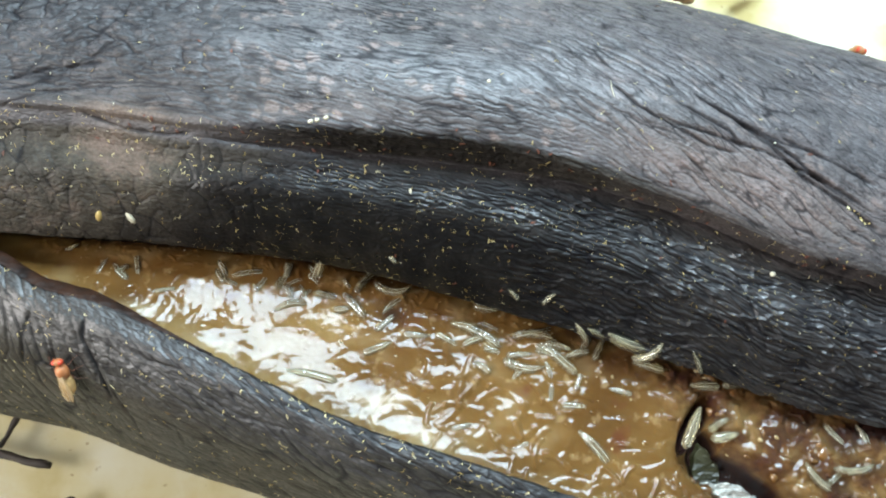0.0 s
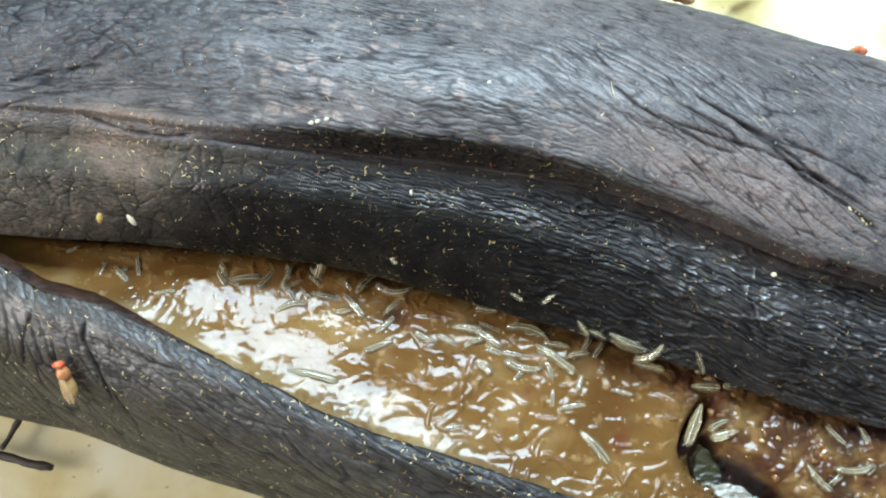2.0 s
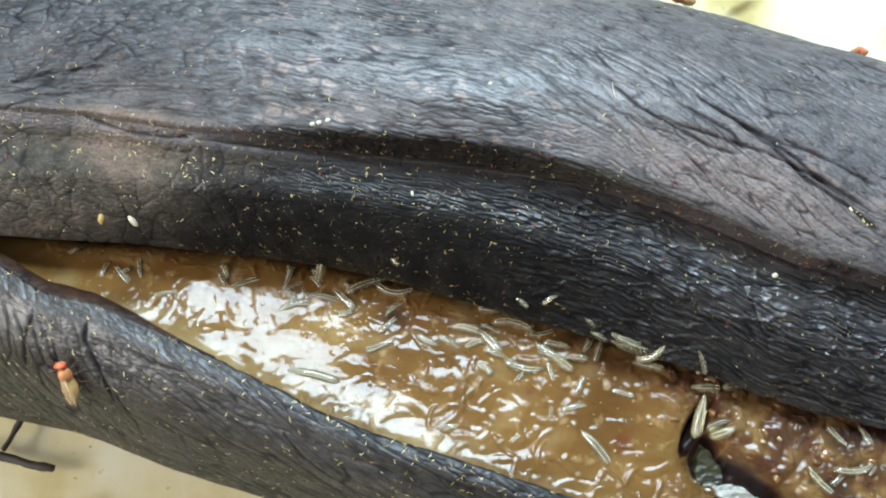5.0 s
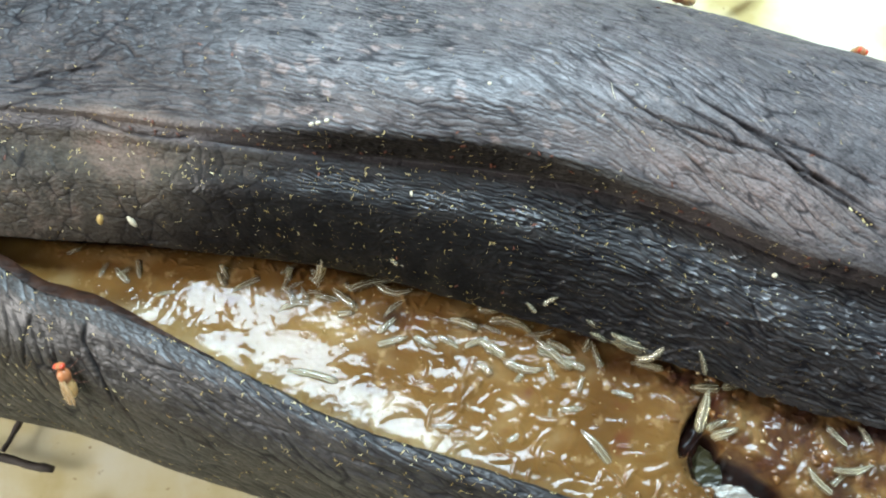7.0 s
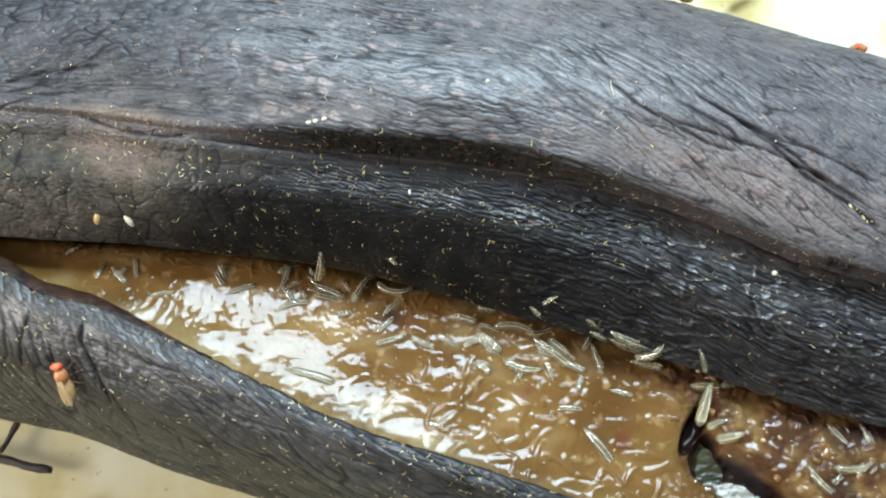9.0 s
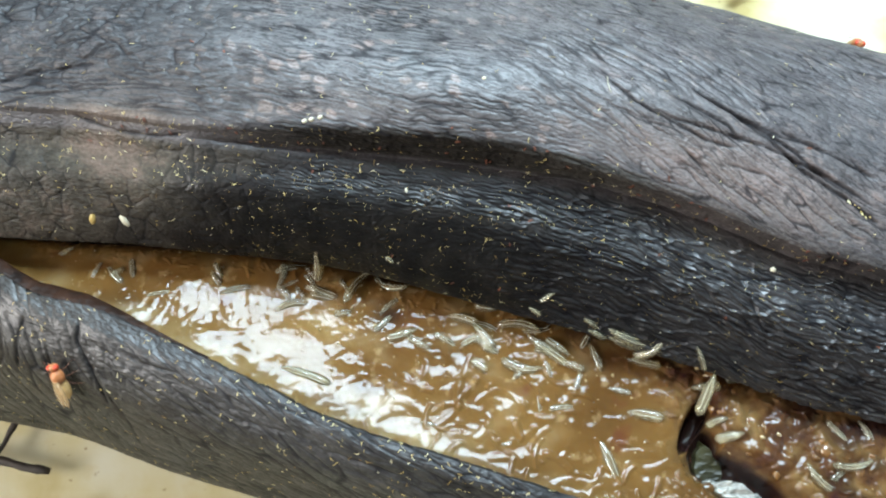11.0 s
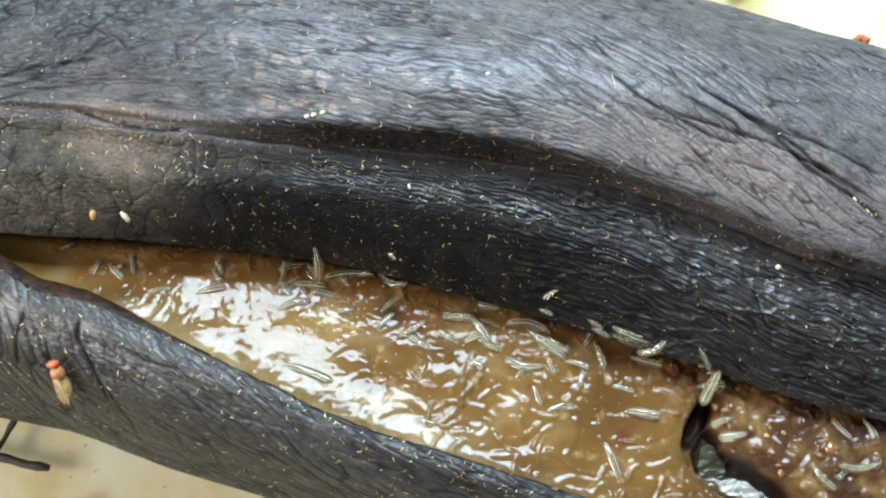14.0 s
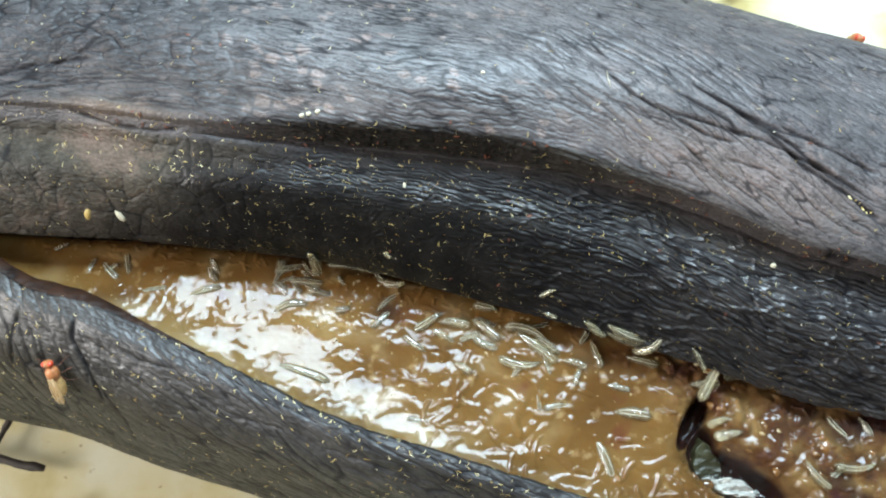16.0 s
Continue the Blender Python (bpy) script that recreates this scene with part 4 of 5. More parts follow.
crawl(1.7, 0.50, -10, 'pulp', [
    (0, 6.95, -4.98, 22.54, 1, -13),
    (4, 6.75, -4.75, 22.54, 2, -8),
    (9, 6.97, -4.98, 22.54, 0, -40),
    (12.5, 6.87, -5.11, 22.54, 1, -34),
    (16, 6.46, -5.20, 22.56, 1, -39),
])
crawl(2.7, 0.62, 65, 'pulp', [
    (0, 4.89, -5.95, 22.48, 2, -11),
    (6.5, 4.78, -5.86, 22.48, 2, -13),
    (12.5, 4.86, -6.03, 22.48, 2, -12),
    (16, 4.76, -6.02, 22.48, 2, -8),
])
crawl(1.6, 0.45, 10, 'pulp', [
    (0, 4.60, -5.46, 22.47, 3, 4),
    (2, 4.20, -5.37, 22.46, 0, -8),
    (4, 3.46, -5.36, 22.44, -3, -15),
    (6.5, 2.68, -4.91, 22.43, -2, -35),
    (9, 2.73, -4.82, 22.43, -2, -38),
    (12.5, 2.74, -5.02, 22.43, -2, -34),
    (16, 2.64, -5.05, 22.43, -2, -34),
])
crawl(2.9, 0.62, -32, 'pulp', [
    (0, 10.88, -5.14, 24.40, -25, 167),
    (8, 10.96, -5.03, 24.40, -25, 166),
    (16, 10.96, -5.03, 24.40, -25, 166),
])
crawl(2.7, 0.55, -15, 'pulp', [
    (0, 10.93, -5.31, 24.00, -26, 170),
    (16, 10.93, -5.31, 24.00, -26, 170),
])
crawl(2.6, 0.55, 85, 'pulp', [
    (0, 12.06, -5.51, 24.00, -43, 21),
    (8, 12.13, -5.40, 24.00, -41, 24),
    (16, 12.13, -5.40, 24.00, -41, 24),
])
crawl(1.3, 0.35, 10, 'pulp', [
    (0, 8.06, -4.64, 24.60, -37, 129),
    (2, 8.13, -4.41, 24.60, -39, 132),
    (4, 8.52, -4.07, 24.60, -40, 158),
    (8, 8.76, -4.13, 24.60, -40, 160),
    (16, 8.77, -4.67, 24.60, -40, 159),
])
crawl(1.5, 0.35, 0, 'pulp', [
    (0, 9.07, -4.65, 24.25, -36, 165),
    (16, 9.13, -4.92, 24.25, -37, 165),
])
crawl(1.8, 0.45, 0, 'pulp', [
    (0, 9.50, -5.12, 22.19, 14, 62),
    (4, 9.46, -4.90, 22.15, 17, 51),
    (6.5, 9.21, -5.34, 22.38, 4, 104),
    (16, 9.35, -5.75, 22.40, 1, 109),
])
crawl(1.6, 0.50, 30, 'pulp', [
    (0, 8.15, -5.48, 22.47, -1, -167),
    (4, 8.01, -5.47, 22.47, -2, -173),
    (6.5, 7.73, -5.99, 22.47, -2, -199),
    (16, 8.01, -6.36, 22.44, -1, -199),
])
crawl(0.9, 0.30, 10, 'peel', [
    (0, 4.14, -2.62, 25.36, -32, 141),
    (3.5, 4.37, -2.78, 25.22, -19, 153),
    (6.5, 4.91, -3.09, 24.95, -31, 140),
    (7.2, 5.16, -3.18, 24.92, -34, 140),
    (9, 5.39, -3.40, 24.67, -34, 142),
    (12.5, 5.68, -3.54, 24.55, -15, 158),
    (16, 6.48, -3.91, 24.26, -9, 159),
])
crawl(1.1, 0.30, -30, 'peel', [
    (0, 6.20, -2.96, 25.49, -40, 33),
    (4, 6.11, -2.89, 25.55, -36, 24),
    (9, 6.23, -3.00, 25.47, -35, 21),
    (12.5, 6.13, -2.95, 25.50, -38, 27),
    (16, 6.26, -2.96, 25.52, -33, 18),
])
crawl(0.6, 0.25, 10, 'peel', [
    (0, -2.99, -0.56, 25.68, -27, 147),
    (16, -2.99, -0.56, 25.68, -27, 147),
])
crawl(1.8, 0.35, 10, 'peel', [
    (0, 14.84, -6.45, 24.27, -46, 125),
    (8, 14.97, -6.40, 24.53, -45, 117),
    (16, 14.91, -6.61, 24.18, -40, 130),
])
crawl(1.6, 0.42, 5, 'pulp', [
    (0, 6.47, -7.64, 22.34, -1, 84),
    (4, 6.34, -8.40, 22.32, -1, 84),
    (6.5, 6.21, -8.77, 22.31, -2, 80),
    (9, 6.35, -8.89, 22.30, -1, 72),
    (12.5, 5.31, -7.97, 22.33, -2, 110),
    (16, 5.75, -8.45, 22.32, -1, 96),
])
crawl(1.8, 0.50, -20, 'pulp', [
    (0, 7.88, -8.64, 22.32, 3, -4),
    (4, 7.62, -8.58, 22.34, 1, 15),
    (6.5, 7.62, -8.70, 22.33, 2, 7),
    (9, 7.57, -8.73, 22.32, 2, -5),
    (12.5, 6.83, -8.84, 22.36, -0, 11),
    (16, 6.83, -8.92, 22.36, -0, 6),
])
crawl(2.2, 0.72, 15, 'pulp', [
    (0, 13.04, -9.25, 20.58, 4, 174),
    (7.5, 12.97, -9.07, 20.59, 3, 172),
    (9, 12.50, -9.25, 21.67, 4, 170),
    (11.5, 11.92, -9.24, 22.30, 2, 168),
    (14.5, 11.52, -9.30, 22.29, 1, 170),
    (16, 11.27, -9.36, 22.29, 0, 172),
])
crawl(2.6, 0.66, 0, 'pulp', [
    (0, 14.52, -10.03, 23.15, -20, 69),
    (2, 14.55, -9.83, 23.15, -19, 70),
    (3, 14.72, -9.70, 23.15, -19, 75),
    (4, 14.75, -9.52, 23.15, -20, 76),
    (6.5, 15.06, -9.01, 23.15, -20, 76),
    (8, 15.17, -8.86, 23.15, -19, 73),
    (9, 15.21, -8.67, 23.15, -19, 73),
    (11.5, 15.46, -8.17, 23.15, -18, 63),
    (13, 15.52, -7.96, 23.15, -20, 60),
    (14.5, 15.54, -7.76, 23.15, -18, 62),
    (16, 15.72, -7.67, 23.15, -18, 61),
])
crawl(1.8, 0.60, 0, 'pulp', [
    (0, 15.68, -7.41, 22.56, -3, 178),
    (9, 15.53, -7.42, 22.57, -4, 178),
    (12, 15.74, -7.68, 22.49, -3, 185),
    (16, 15.67, -7.65, 22.47, -5, 182),
])
crawl(2.1, 0.50, 0, 'pulp', [
    (0, 17.66, -7.26, 22.08, 25, 8),
    (9, 17.41, -7.21, 22.18, 24, 13),
    (12, 17.87, -7.00, 21.77, 33, 12),
    (16, 17.63, -7.14, 22.05, 28, 11),
])
crawl(1.7, 0.62, 10, 'pulp', [
    (0, 16.60, -10.36, 22.43, -6, 10),
    (6.5, 16.35, -10.01, 22.25, -20, 17),
    (8, 16.75, -10.26, 22.28, -19, 12),
    (16, 16.71, -10.57, 22.31, -8, 8),
])
crawl(1.4, 0.50, -30, 'pulp', [
    (0, 16.37, -9.72, 22.11, -21, 32),
    (6.5, 16.18, -9.58, 21.95, -30, 20),
    (16, 16.23, -9.89, 22.05, -30, 18),
])
crawl(2.1, 0.50, -45, 'pulp', [
    (0, 21.80, -12.70, 22.47, -3, 130),
    (16, 21.61, -12.96, 22.46, -4, 129),
])
crawl(2.5, 0.50, 55, 'pulp', [
    (0, 23.92, -12.12, 22.48, 2, 5),
    (9, 23.65, -12.04, 22.45, 3, 6),
    (16, 23.73, -12.39, 22.48, 2, 1),
])
crawl(2.7, 0.70, 15, 'pulp', [
    (0, 8.81, -10.99, 22.28, -4, 132),
    (4, 8.80, -10.96, 22.29, -5, 129),
    (9, 8.99, -10.88, 22.28, -5, 128),
    (11.5, 9.62, -11.89, 22.22, -0, 109),
    (16, 9.36, -11.86, 22.23, -0, 110),
])
crawl(3.9, 0.70, 20, 'pulp', [
    (0, -8.16, -6.83, 22.31, -3, 169),
    (6.5, -8.20, -6.65, 22.29, -3, 169),
    (12.5, -8.39, -6.65, 22.30, -1, 161),
    (16, -8.30, -6.72, 22.31, -1, 162),
])
crawl(1.9, 0.55, -20, 'pulp', [
    (0, 1.28, -9.88, 22.37, 3, 11),
    (4, 0.29, -9.83, 22.39, 0, 7),
    (6.5, 0.08, -9.75, 22.38, -0, 2),
    (9, -0.36, -9.75, 22.36, -3, -15),
    (12.5, -0.76, -9.80, 22.38, -2, -16),
    (16, -1.18, -9.73, 22.39, -0, -15),
])
crawl(1.9, 0.55, 10, 'pulp', [
    (0, 4.68, -10.90, 22.32, 1, 25),
    (2, 4.53, -10.20, 22.32, -0, 24),
    (4, 4.39, -10.09, 22.33, -1, 42),
    (9, 4.10, -10.35, 22.33, 1, 23),
    (12.5, 3.49, -11.12, 22.34, 2, 10),
    (16, 3.09, -11.39, 22.38, 3, 9),
])
crawl(1.6, 0.45, 0, 'pulp', [
    (0, -26.71, 3.67, 19.15, -2, 5),
    (16, -26.71, 3.67, 19.15, -2, 5),
])
crawl(2.6, 0.50, 30, 'pulp', [
    (0, -26.49, 2.32, 20.52, -53, -105),
    (8, -26.38, 2.72, 20.18, -56, -106),
    (16, -26.38, 2.72, 20.18, -56, -106),
])
crawl(1.7, 0.50, -20, 'pulp', [
    (0, -24.93, 0.45, 21.84, -1, 178),
    (9, -24.83, 0.82, 21.74, -3, 183),
    (16, -24.95, 0.44, 21.85, -1, 177),
])
crawl(2.9, 0.50, 25, 'pulp', [
    (0, -14.24, 0.84, 21.26, 3, 167),
    (9, -14.13, 1.13, 20.97, 3, 169),
    (16, -14.13, 1.13, 20.97, 3, 169),
])
crawl(2.1, 0.50, -20, 'pulp', [
    (0, -13.66, -0.40, 21.80, 3, 149),
    (4, -13.55, -0.14, 21.75, 3, 159),
    (8, -13.64, 0.64, 21.33, -20, 202),
    (16, -13.38, 0.07, 21.65, -10, 196),
])
crawl(1.8, 0.58, 15, 'pulp', [
    (0, -11.37, -0.64, 21.74, 9, 57),
    (2, -11.24, -0.35, 21.66, 13, 56),
    (4, -10.17, 0.32, 21.06, 38, 68),
    (8, -9.69, 0.81, 20.77, 44, 36),
    (16, -9.19, 0.12, 21.45, 13, 12),
])
crawl(2.4, 0.55, -10, 'pulp', [
    (0, -10.07, -0.17, 21.37, 24, 68),
    (2, -9.77, 0.01, 21.26, 30, 68),
    (4, -9.63, 0.47, 20.83, 40, 47),
    (6.5, -9.49, 0.52, 21.01, 31, 26),
    (16, -9.11, 0.15, 21.37, 16, 14),
])
crawl(1.4, 0.45, 0, 'pulp', [
    (0, -8.46, -1.34, 21.78, 5, 44),
    (4, -8.06, -1.28, 21.78, 5, 31),
    (9, -7.92, -1.10, 21.78, -3, -16),
    (16, -7.70, -1.21, 21.79, -3, -14),
])
crawl(1.5, 0.55, 10, 'pulp', [
    (0, 2.62, -2.46, 22.25, 3, -10),
    (8, 2.77, -2.39, 22.19, 5, -6),
    (16, 2.81, -2.69, 22.33, 2, -10),
])
crawl(1.7, 0.50, 10, 'pulp', [
    (0, -1.66, -4.18, 22.24, -2, -5),
    (3, -1.03, -4.33, 22.26, -4, -30),
    (6.5, -1.16, -4.47, 22.27, -3, -28),
    (16, -1.50, -4.95, 22.28, -2, -35),
])
crawl(2.0, 0.50, 0, 'pulp', [
    (0, 12.41, -6.20, 22.46, 4, 163),
    (6.5, 12.23, -6.03, 22.44, 5, 166),
    (16, 12.08, -6.22, 22.42, 2, 164),
])
crawl(1.6, 0.42, 0, 'pulp', [
    (0, 10.60, -7.68, 22.28, 0, 165),
    (16, 10.50, -7.74, 22.27, 0, 166),
])
crawl(1.3, 0.55, 30, 'pulp', [
    (0, 2.34, -6.31, 22.47, 3, 142),
    (9, 2.29, -6.21, 22.46, 3, 142),
    (12.5, 2.06, -6.18, 22.46, 2, 147),
    (16, 1.36, -6.56, 22.47, 2, 146),
])
crawl(0.8, 0.40, 0, 'pulp', [
    (0, 4.40, -6.73, 22.40, 2, -136),
    (16, 4.48, -6.82, 22.41, 2, -131),
])
crawl(1.1, 0.55, 10, 'pulp', [
    (0, -6.27, -2.48, 22.02, -4, 5),
    (16, -5.93, -2.71, 22.04, -2, 9),
])


# ---- small things on the peel, in the pulp and on the paper ----
def sit(p, toward, up):
    """Pose at p (millimetres) with x along toward and z along up."""
    z = Vector(up).normalized()
    x = Vector(toward)
    x = (x - z * x.dot(z)).normalized()
    m = Matrix((x, z.cross(x), z)).transposed().to_4x4()
    m.translation = Vector(p) * MM
    return m


def ball(bm, c, r, squash=(1, 1, 1), sub=2, turn=0.0):
    m = Matrix.LocRotScale(Vector(c) * MM, Euler((0, 0, turn)), Vector(squash) * r * MM)
    return bmesh.ops.create_icosphere(bm, subdivisions=sub, radius=1, matrix=m)["verts"]


def scatter(P, N, rows, cols, count, rng, skip=None):
    out = []
    while len(out) < count:
        i, j = rng.randint(*rows), rng.randint(*cols)
        if skip is None or not skip(P[i, j]):
            out.append((P[i, j], N[i, j]))
    return out


def strands(name, spots, mat, rng, length, width, label, curl=1.0):
    """Many tiny bent crumbs joined in one mesh."""
    V, Fc = [], []
    for p, n in spots:
        n = Vector(n)
        t = Vector((rng.uniform(-1, 1), rng.uniform(-1, 1), rng.uniform(-1, 1)))
        t = (t - n * t.dot(n)).normalized()
        b = n.cross(t)
        L, w = rng.uniform(*length), rng.uniform(*width)
        bend = rng.uniform(-0.45, 0.45) * L * curl
        base = len(V)
        for q, k in ((-0.5, 0.6), (-0.15, 1.0), (0.2, 1.0), (0.5, 0.5)):
            c = Vector(p) + t * (q * L) + b * (bend * (1 - 4 * q * q)) + n * (0.5 * w)
            for a in (0.5, 2.6, 4.7):
                V.append((c + (b * math.cos(a) + n * math.sin(a)) * w * k) * MM)
        for s in range(3):
            for k in range(3):
                Fc.append((base + s * 3 + k, base + s * 3 + (k + 1) % 3, base + s * 3 + 3 + (k + 1) % 3, base + s * 3 + 3 + k))
        Fc.append((base + 2, base + 1, base))
        Fc.append((base + 9, base + 10, base + 11))
    me = bpy.data.meshes.new(name)
    me.from_pydata(V, [], Fc)
    me.materials.append(mat)
    ob = new(name, me)
    return tagged(ob, label, kind="stuff")


rng = random.Random(7)
lo, hi = int(np.searchsorted(UX, -31)), int(np.searchsorted(UX, 31))
vis = np.where((UP[len(UX) // 2, :, 2] > 22))[0]
c0, c1 = int(vis[0]), int(vis[-1])
fold = int(np.argmin(np.abs(UP[len(UX) // 2, c0:c1, 1] - CREASE(np.array([0.0]))[0][0]))) + c0
spots = scatter(UP, UN, (lo, hi), (fold - 60, c1 - 40), 700, rng) + scatter(UP, UN, (lo, hi), (c0, fold - 55), 300, rng)
strands("yellow_crumbs", spots, SPECK, rng, (0.10, 0.34), (0.010, 0.022), "tiny yellow crumbs scattered on black peel", 0.8)
spots = scatter(UP, UN, (lo + 250, hi - 120), (fold + 30, c1 - 20), 1100, rng)
strands("pale_dust", spots, SPECK, rng, (0.03, 0.08), (0.008, 0.017), "fine pale dust on wet black peel", 0.2)
spots = scatter(UP, UN, (lo, hi), (c0, c1 - 20), 80, rng)
strands("white_grains", spots, GRAIN, rng, (0.05, 0.11), (0.02, 0.04), "tiny white grains on black peel", 0.3)
spots = scatter(UP, UN, (lo + 180, hi - 100), (fold - 80, fold - 5), 40, rng) + scatter(UP, UN, (lo, hi), (c0, c1), 30, rng)
strands("red_crumbs", spots, RUSTY, rng, (0.15, 0.35), (0.04, 0.07), "tiny rust-brown crumbs along the fold", 0.4)
lo2, hi2 = int(np.searchsorted(LX, -31)), int(np.searchsorted(LX, 18))
vis2 = np.where((LP[len(LX) // 2, :, 2] > 11))[0]
spots = scatter(LP, LN, (lo2, hi2), (int(vis2[0]) + 25, int(vis2[-1])), 900, rng)
strands("yellow_crumbs", spots, SPECK, rng, (0.12, 0.36), (0.012, 0.027), "tiny yellow crumbs scattered on lower peel", 0.8)

# bubbles and grains in the pulp
PN = normals(PP)
PN = PN * np.sign(PN[..., 2:3])


def lumps(name, count, area, size, mat, label, sink=0.3, seed=1, flat=(0.7, 1.3)):
    r = random.Random(seed)
    unit = bmesh.new()
    bmesh.ops.create_icosphere(unit, subdivisions=2, radius=1)
    uv = np.array([v.co for v in unit.verts])
    uf = np.array([[v.index for v in f.verts] for f in unit.faces])
    unit.free()
    V, Fc = [], []
    rows, cols = area
    for k in range(count):
        i, j = r.randint(*rows), r.randint(*cols)
        while DARK[i, j] > 0.3:
            i, j = r.randint(*rows), r.randint(*cols)
        p = PP[i, j]
        q = r.uniform(*size) * r.choice((0.6, 0.8, 1, 1))
        s = np.array([r.uniform(*flat), r.uniform(*flat), r.uniform(0.6, 0.9)]) * q
        a = r.uniform(0, 6.3)
        c, d = math.cos(a), math.sin(a)
        w = uv * s * (1 + 0.28 * np.sin(uv[:, :1] * 2.3 + k) * np.cos(uv[:, 1:2] * 2.9 + k))
        w = np.stack([w[:, 0] * c - w[:, 1] * d, w[:, 0] * d + w[:, 1] * c, w[:, 2]], -1)
        V.append(w + p - np.array([0, 0, sink * q]))
        Fc.append(uf + k * len(uv))
    me = bpy.data.meshes.new(name)
    me.from_pydata((np.concatenate(V) * MM).tolist(), [], np.concatenate(Fc).tolist())
    for f in me.polygons:
        f.use_smooth = True
    me.materials.append(mat)
    return tagged(new(name, me), label, kind="stuff")


def col_at(x):
    return int((x + 46) / PULP_STEP)


lumps("pulp_bubbles", 110, ((col_at(-24), col_at(14)), (15, 290)), (0.03, 0.08), BUBBLE, "tiny pale bubbles in wet pulp", 0.2, 3)
lumps("pulp_bubbles", 70, ((col_at(-6), col_at(13)), (24, 110)), (0.04, 0.12), BUBBLE, "pale bubbles crowded along the upper lip", 0.2, 4)
lumps("pulp_grains", 60, ((col_at(14.5), col_at(28)), (9, 245)), (0.12, 0.38), GRANULE, "yellow-brown soft grains of rotten pulp", 0.6, 5, (0.6, 1.5))
lumps("pale_grains", 12, ((col_at(14), col_at(28)), (9, 245)), (0.08, 0.20), BUBBLE, "cream wet grains of rotten pulp", 0.2, 6, (0.6, 1.8))


def film_patch(name, centre, half, turn, z, relief, mat, label, seed):
    """A torn, crumpled film lying in the dark pit."""
    u, v = np.meshgrid(np.linspace(-1.3, 1.3, 90), np.linspace(-1.3, 1.3, 90), indexing="ij")
    c, s = math.cos(radians(turn)), math.sin(radians(turn))
    x = centre[0] + u * half[0] * c - v * half[1] * s
    y = centre[1] + u * half[0] * s + v * half[1] * c
    r = np.hypot(u, v) + 0.45 * pnoise(x / 0.7, y / 0.7, seed)
    fold = np.abs(pnoise(x / 1.1, y / 0.5, seed + 1)) + 0.5 * np.abs(pnoise(x / 0.4, y / 0.3, seed + 2))
    P = np.stack([x, y, z + relief * (0.6 - 2 * fold) - 1.8 * step(0.75, 1.25, r)], -1)
    ob = new(name, grid_mesh(name, P, mat))
    ob.parent = banana
    return tagged(ob, label)


film_patch("slime_film", (15.7, -11.9), (0.9, 1.5), 12, 20.4, 0.05, SLIME, "shiny olive-grey slime film in the dark pit", 81)
film_patch("shed_skin", (16.9, -13.5), (1.6, 0.6), -16, 21.4, 0.36, SKINFILM, "crumpled glassy white skin in the dark pit", 85)


def perch(P, N, x, y):
    """The place on a sheet above (x, y), and the way it faces."""
    d = np.hypot(P[..., 0] - x, P[..., 1] - y) + np.where(P[..., 2] < 13, 9, 0)
    i, j = np.unravel_index(np.argmin(d), d.shape)
    return P[i, j], N[max(i - 8, 0):i + 9, max(j - 8, 0):j + 9].mean((0, 1))


def bead(name, p, n, r, squash, toward, mat, label, category, group=""):
    bm = bmesh.new()
    for v in ball(bm, (0, 0, 0), r, squash, 3):
        v.co.z *= 1 + 0.06 * math.sin(v.co.x / (r * MM) * 9)
    ob = part(name, bm, mat)
    ob.matrix_world = sit(Vector(p) + Vector(n).normalized() * r * 0.3, toward, n)
    return tagged(ob, label, category, group)


bead("pupa", (-20.6, 2.4, 25.75), (0, -0.7, 0.7), 0.26, (2.0, 1, 0.9), (-0.2, -0.8, -0.8), PUPA, "dull yellow-brown pupa stuck on black peel", "pupa")
bead("egg_case", (-18.7, 2.2, 25.75), (0, -0.72, 0.7), 0.24, (2.1, 1, 0.9), (0.5, -0.7, -0.7), GRAIN, "cream spindle-shaped egg case on black peel", "egg case")
for q in ((-7.45, 5.82), (-7.03, 5.84), (-6.55, 5.95)):
    bead("insect_egg", *perch(UP, UN, *q), 0.12, (1.3, 1, 0.9), (1, 0.2, 0), GRAIN, "tiny white egg in a row of three", "egg", "row of three eggs")
bead("insect_egg", *perch(UP, UN, -1.85, 2.53), 0.075, (2.0, 1, 0.9), (0.2, -1, 0), GRAIN, "tiny white egg alone on wet peel", "egg")
bead("insect_egg", *perch(UP, UN, 18.66, -2.06), 0.15, (1.1, 1, 0.9), (1, 0, 0), GRAIN, "round pale yellow egg beside the fold", "egg")
bead("insect_egg", *perch(UP, UN, 2.57, 7.55), 0.10, (1.2, 1, 0.8), (1, 0, 0), GRAIN, "tiny white egg on the ridge", "egg")

r2 = random.Random(5)
bm = bmesh.new()
for k in range(34):
    ball(bm, (r2.gauss(0, 0.30) + 0.02 * k, r2.gauss(0, 0.18) - 0.03 * k, r2.uniform(0, 0.1)), r2.uniform(0.05, 0.11), (1.5, 0.8, 0.8), 1, r2.uniform(0, 3))
ob = part("crumb_clump", bm, SPECK)
spot, facing = perch(UP, UN, 22.7, 1.3)
ob.matrix_world = sit(spot, (1, 0, 0), facing)
tagged(ob, "loose clump of yellow crumbs on wrinkled peel", "crumbs")

hair = [Vector((9.42, 7.95, 31.75)), Vector((9.40, 7.4, 31.95)), Vector((9.55, 6.9, 31.8)), Vector((9.95, 6.3, 31.15))]
ob = part("white_fibre", tube([h * MM for h in hair], [0.00002] * 4, 6), GRAIN)
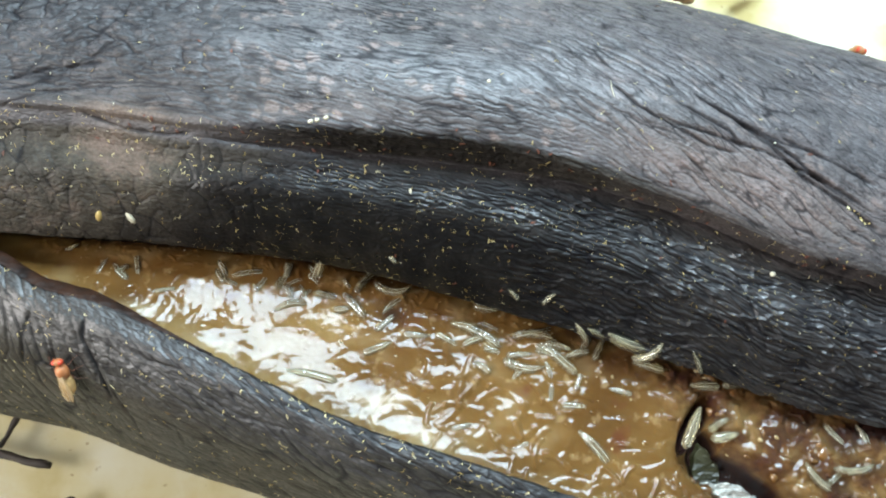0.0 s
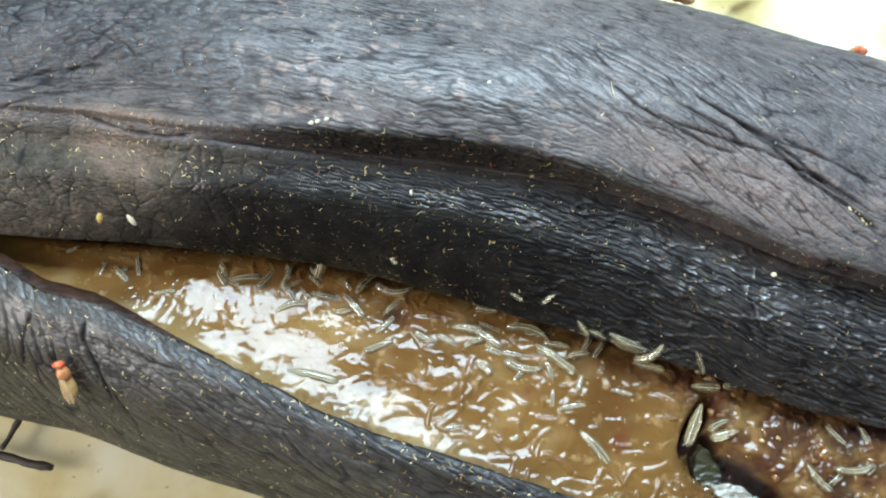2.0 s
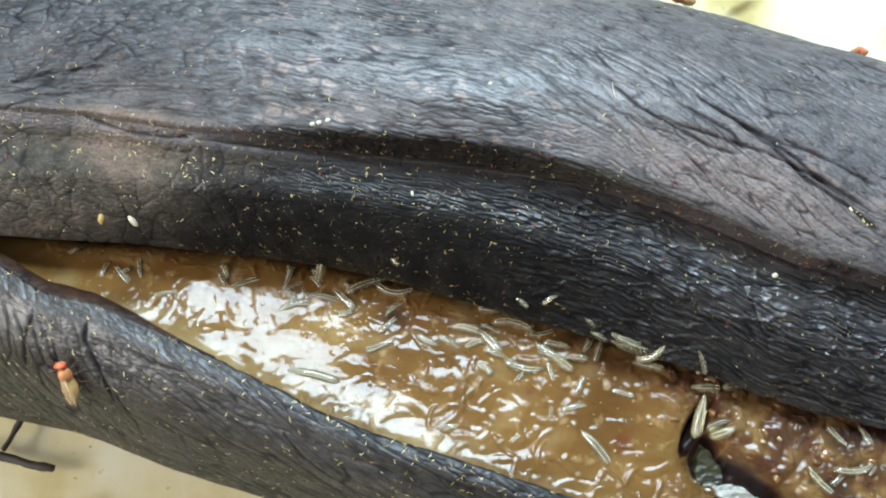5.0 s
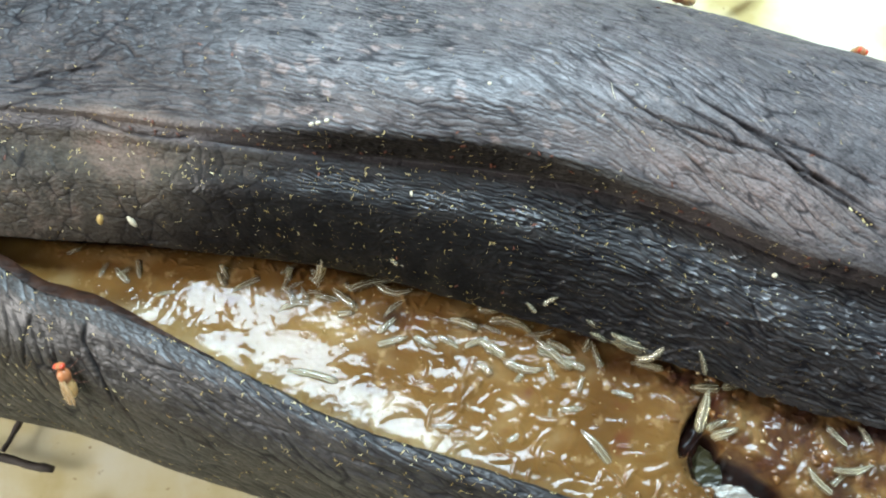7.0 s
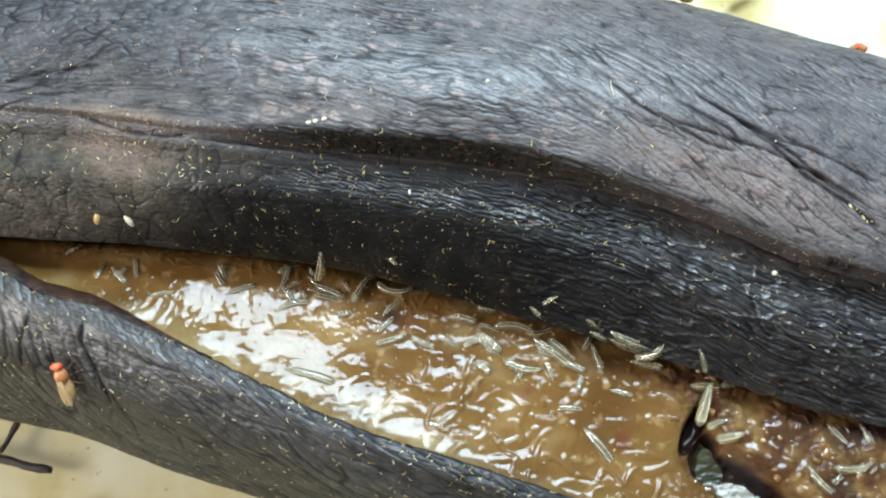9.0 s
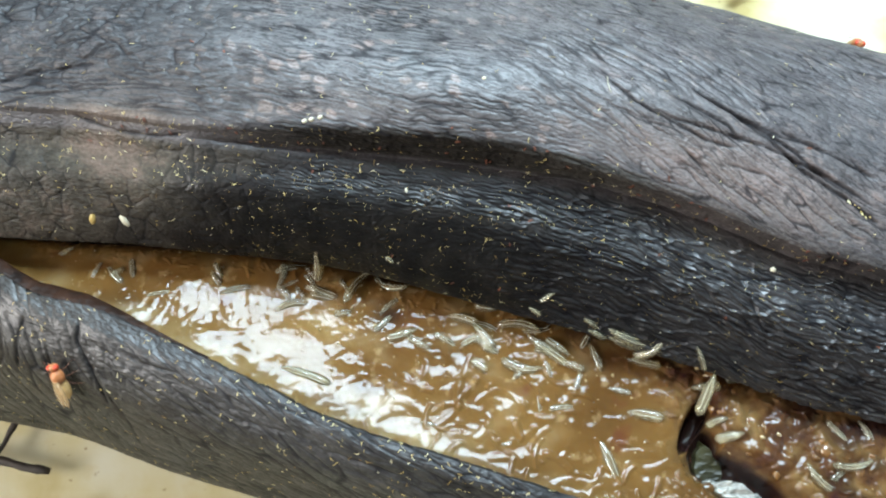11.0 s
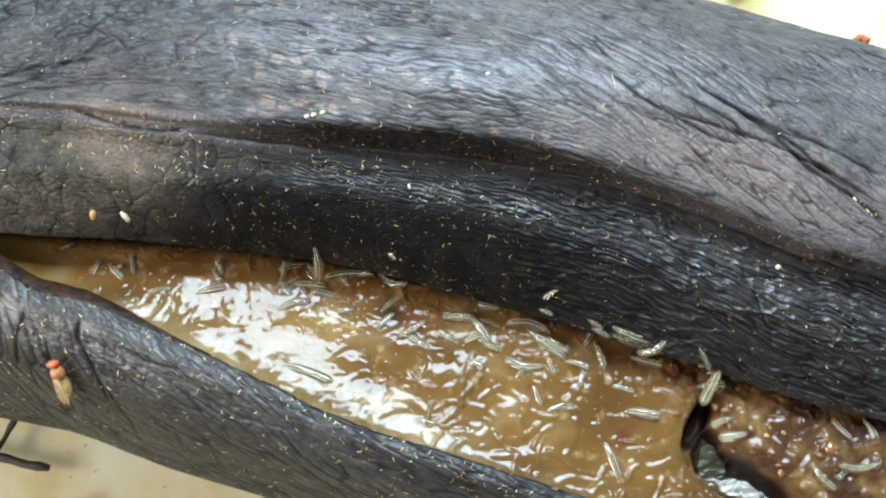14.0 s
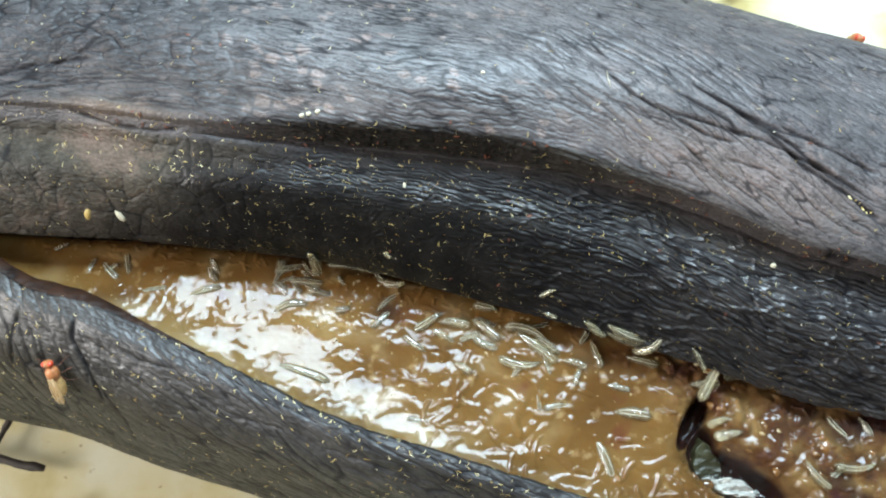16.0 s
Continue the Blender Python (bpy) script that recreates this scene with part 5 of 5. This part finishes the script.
tagged(ob, "short curved white fibre lying on peel", "fibre")


def blade(bm, outline, z, lift):
    vs = [bm.verts.new((x * MM, y * MM, (z + lift * k) * MM)) for k, (x, y) in enumerate(outline)]
    f = bm.faces.new(vs)
    r = bmesh.ops.extrude_face_region(bm, geom=[f])
    for v in r["geom"]:
        if isinstance(v, bmesh.types.BMVert):
            v.co.z += 0.012 * MM


def fly(m, label, body, wingmat):
    """A fruit fly about 3 mm long, head towards +x."""
    root = new("fruit_fly", None)
    tagged(root, label, "fly", "fruit flies")
    bm = bmesh.new()
    ball(bm, (0.25, 0, 0.55), 0.46, (1.15, 0.9, 0.9), 3)
    part("thorax", bm, body, root)
    bm = bmesh.new()
    for v in ball(bm, (-0.65, 0, 0.45), 0.46, (1.6, 0.85, 0.8), 3):
        v.co.z += 0.02 * MM * math.sin(v.co.x / MM * 14)
    part("abdomen", bm, STRIPED, root, "banded tan abdomen")
    bm = bmesh.new()
    ball(bm, (0.92, 0, 0.55), 0.30, (0.8, 1.05, 1.0), 3)
    head = part("head", bm, body, root)
    for s in (-1, 1):
        bm = bmesh.new()
        ball(bm, (0.95, s * 0.22, 0.62), 0.20, (0.85, 0.75, 1.1), 3)
        part("eye", bm, EYE, head, "bright red compound eye")
        part("antenna", tube([Vector((1.12, s * 0.08, 0.6)) * MM, Vector((1.28, s * 0.14, 0.66)) * MM], [0.00004, 0.00001], 5), body, head)
        bm = bmesh.new()
        out = [(0.35, 0.12), (0.0, 0.42), (-0.7, 0.62), (-1.4, 0.58), (-1.75, 0.36), (-1.6, 0.12), (-0.8, 0.02)]
        out = [(x, s * (0.72 * y - 0.06)) for x, y in out]
        blade(bm, out if s > 0 else out[::-1], 0.92 if s > 0 else 0.96, -0.01)
        part("wing", bm, wingmat, root, "clear amber-tinted wing")
        for k, (x0, x1) in enumerate(((0.55, 1.0), (0.2, 0.25), (-0.1, -0.6))):
            a, b, c = Vector((x0, s * 0.3, 0.35)), Vector((0.5 * (x0 + x1), s * 0.7, 0.42)), Vector((x1, s * 0.95, 0.04))
            part("leg", tube([a * MM, b * MM, c * MM, (c + Vector((0.06, s * 0.28, 0))) * MM], [0.000024, 0.000018, 0.000013, 0.000008], 6), RUSTY, root)
    root.matrix_world = m
    return root




spot, facing = perch(LP, LN, -22.75, -6.35)
fly(sit(spot, (-0.30, 1.1, 1.0), facing), "orange-tan fruit fly with red eyes resting on peel", TAN, WING)
fly(sit((28.95, 16.3, 20.35), (-0.12, -0.5, 0.85), (0.26, 0.79, 0.56)), "reddish fruit fly on the far edge of the peel", TAN, WING)
fly(sit((16.4, 19.75, 21.95), (-0.9, -0.3, 0.3), (0.2, 0.75, 0.6)), "amber fruit fly perched at the peel's far edge", TAN, WING)
fly(sit((29.4, 36.3, 0.0), (0.9, 0.5, 0), (0, 0, 1)), "dark red-brown fruit fly standing on the paper", RUSTY, DARKWING)


def twig(pts, r, label):
    P = [Vector(p) * MM for p in pts]
    fine, rad = [], []
    for a, b in zip(P, P[1:]):
        for k in range(6):
            q = a.lerp(b, k / 6)
            fine.append(q + 0.00008 * noise.noise_vector(q * 900))
            rad.append(r * MM * (0.85 + 0.3 * noise.noise(q * 1500)))
    ob = part("twig", tube(fine, rad, 8), TWIG)
    return tagged(ob, label, "twig", "twigs on the paper")


twig([(-39, -7.6, 0.35), (-36.5, -8.25, 0.35), (-34, -8.9, 0.4), (-31.3, -9.45, 0.35)], 0.38, "thin blackish twig lying on cream paper")
twig([(-34.6, -4.2, 0.4), (-35.1, -5.5, 0.35), (-35.7, -7.0, 0.35), (-36.2, -8.0, 0.5)], 0.30, "thin brown twig poking out beneath the banana")
bead("seed", (-29.9, -12.1, 0.1), (0, 0, 1), 0.45, (1.2, 0.8, 0.6), (1, 0.3, 0), TWIG, "small dull brown seed on the paper", "seed")


def motions():
    for ob, rows in MOVERS:
        walk(ob, rows)


motions()
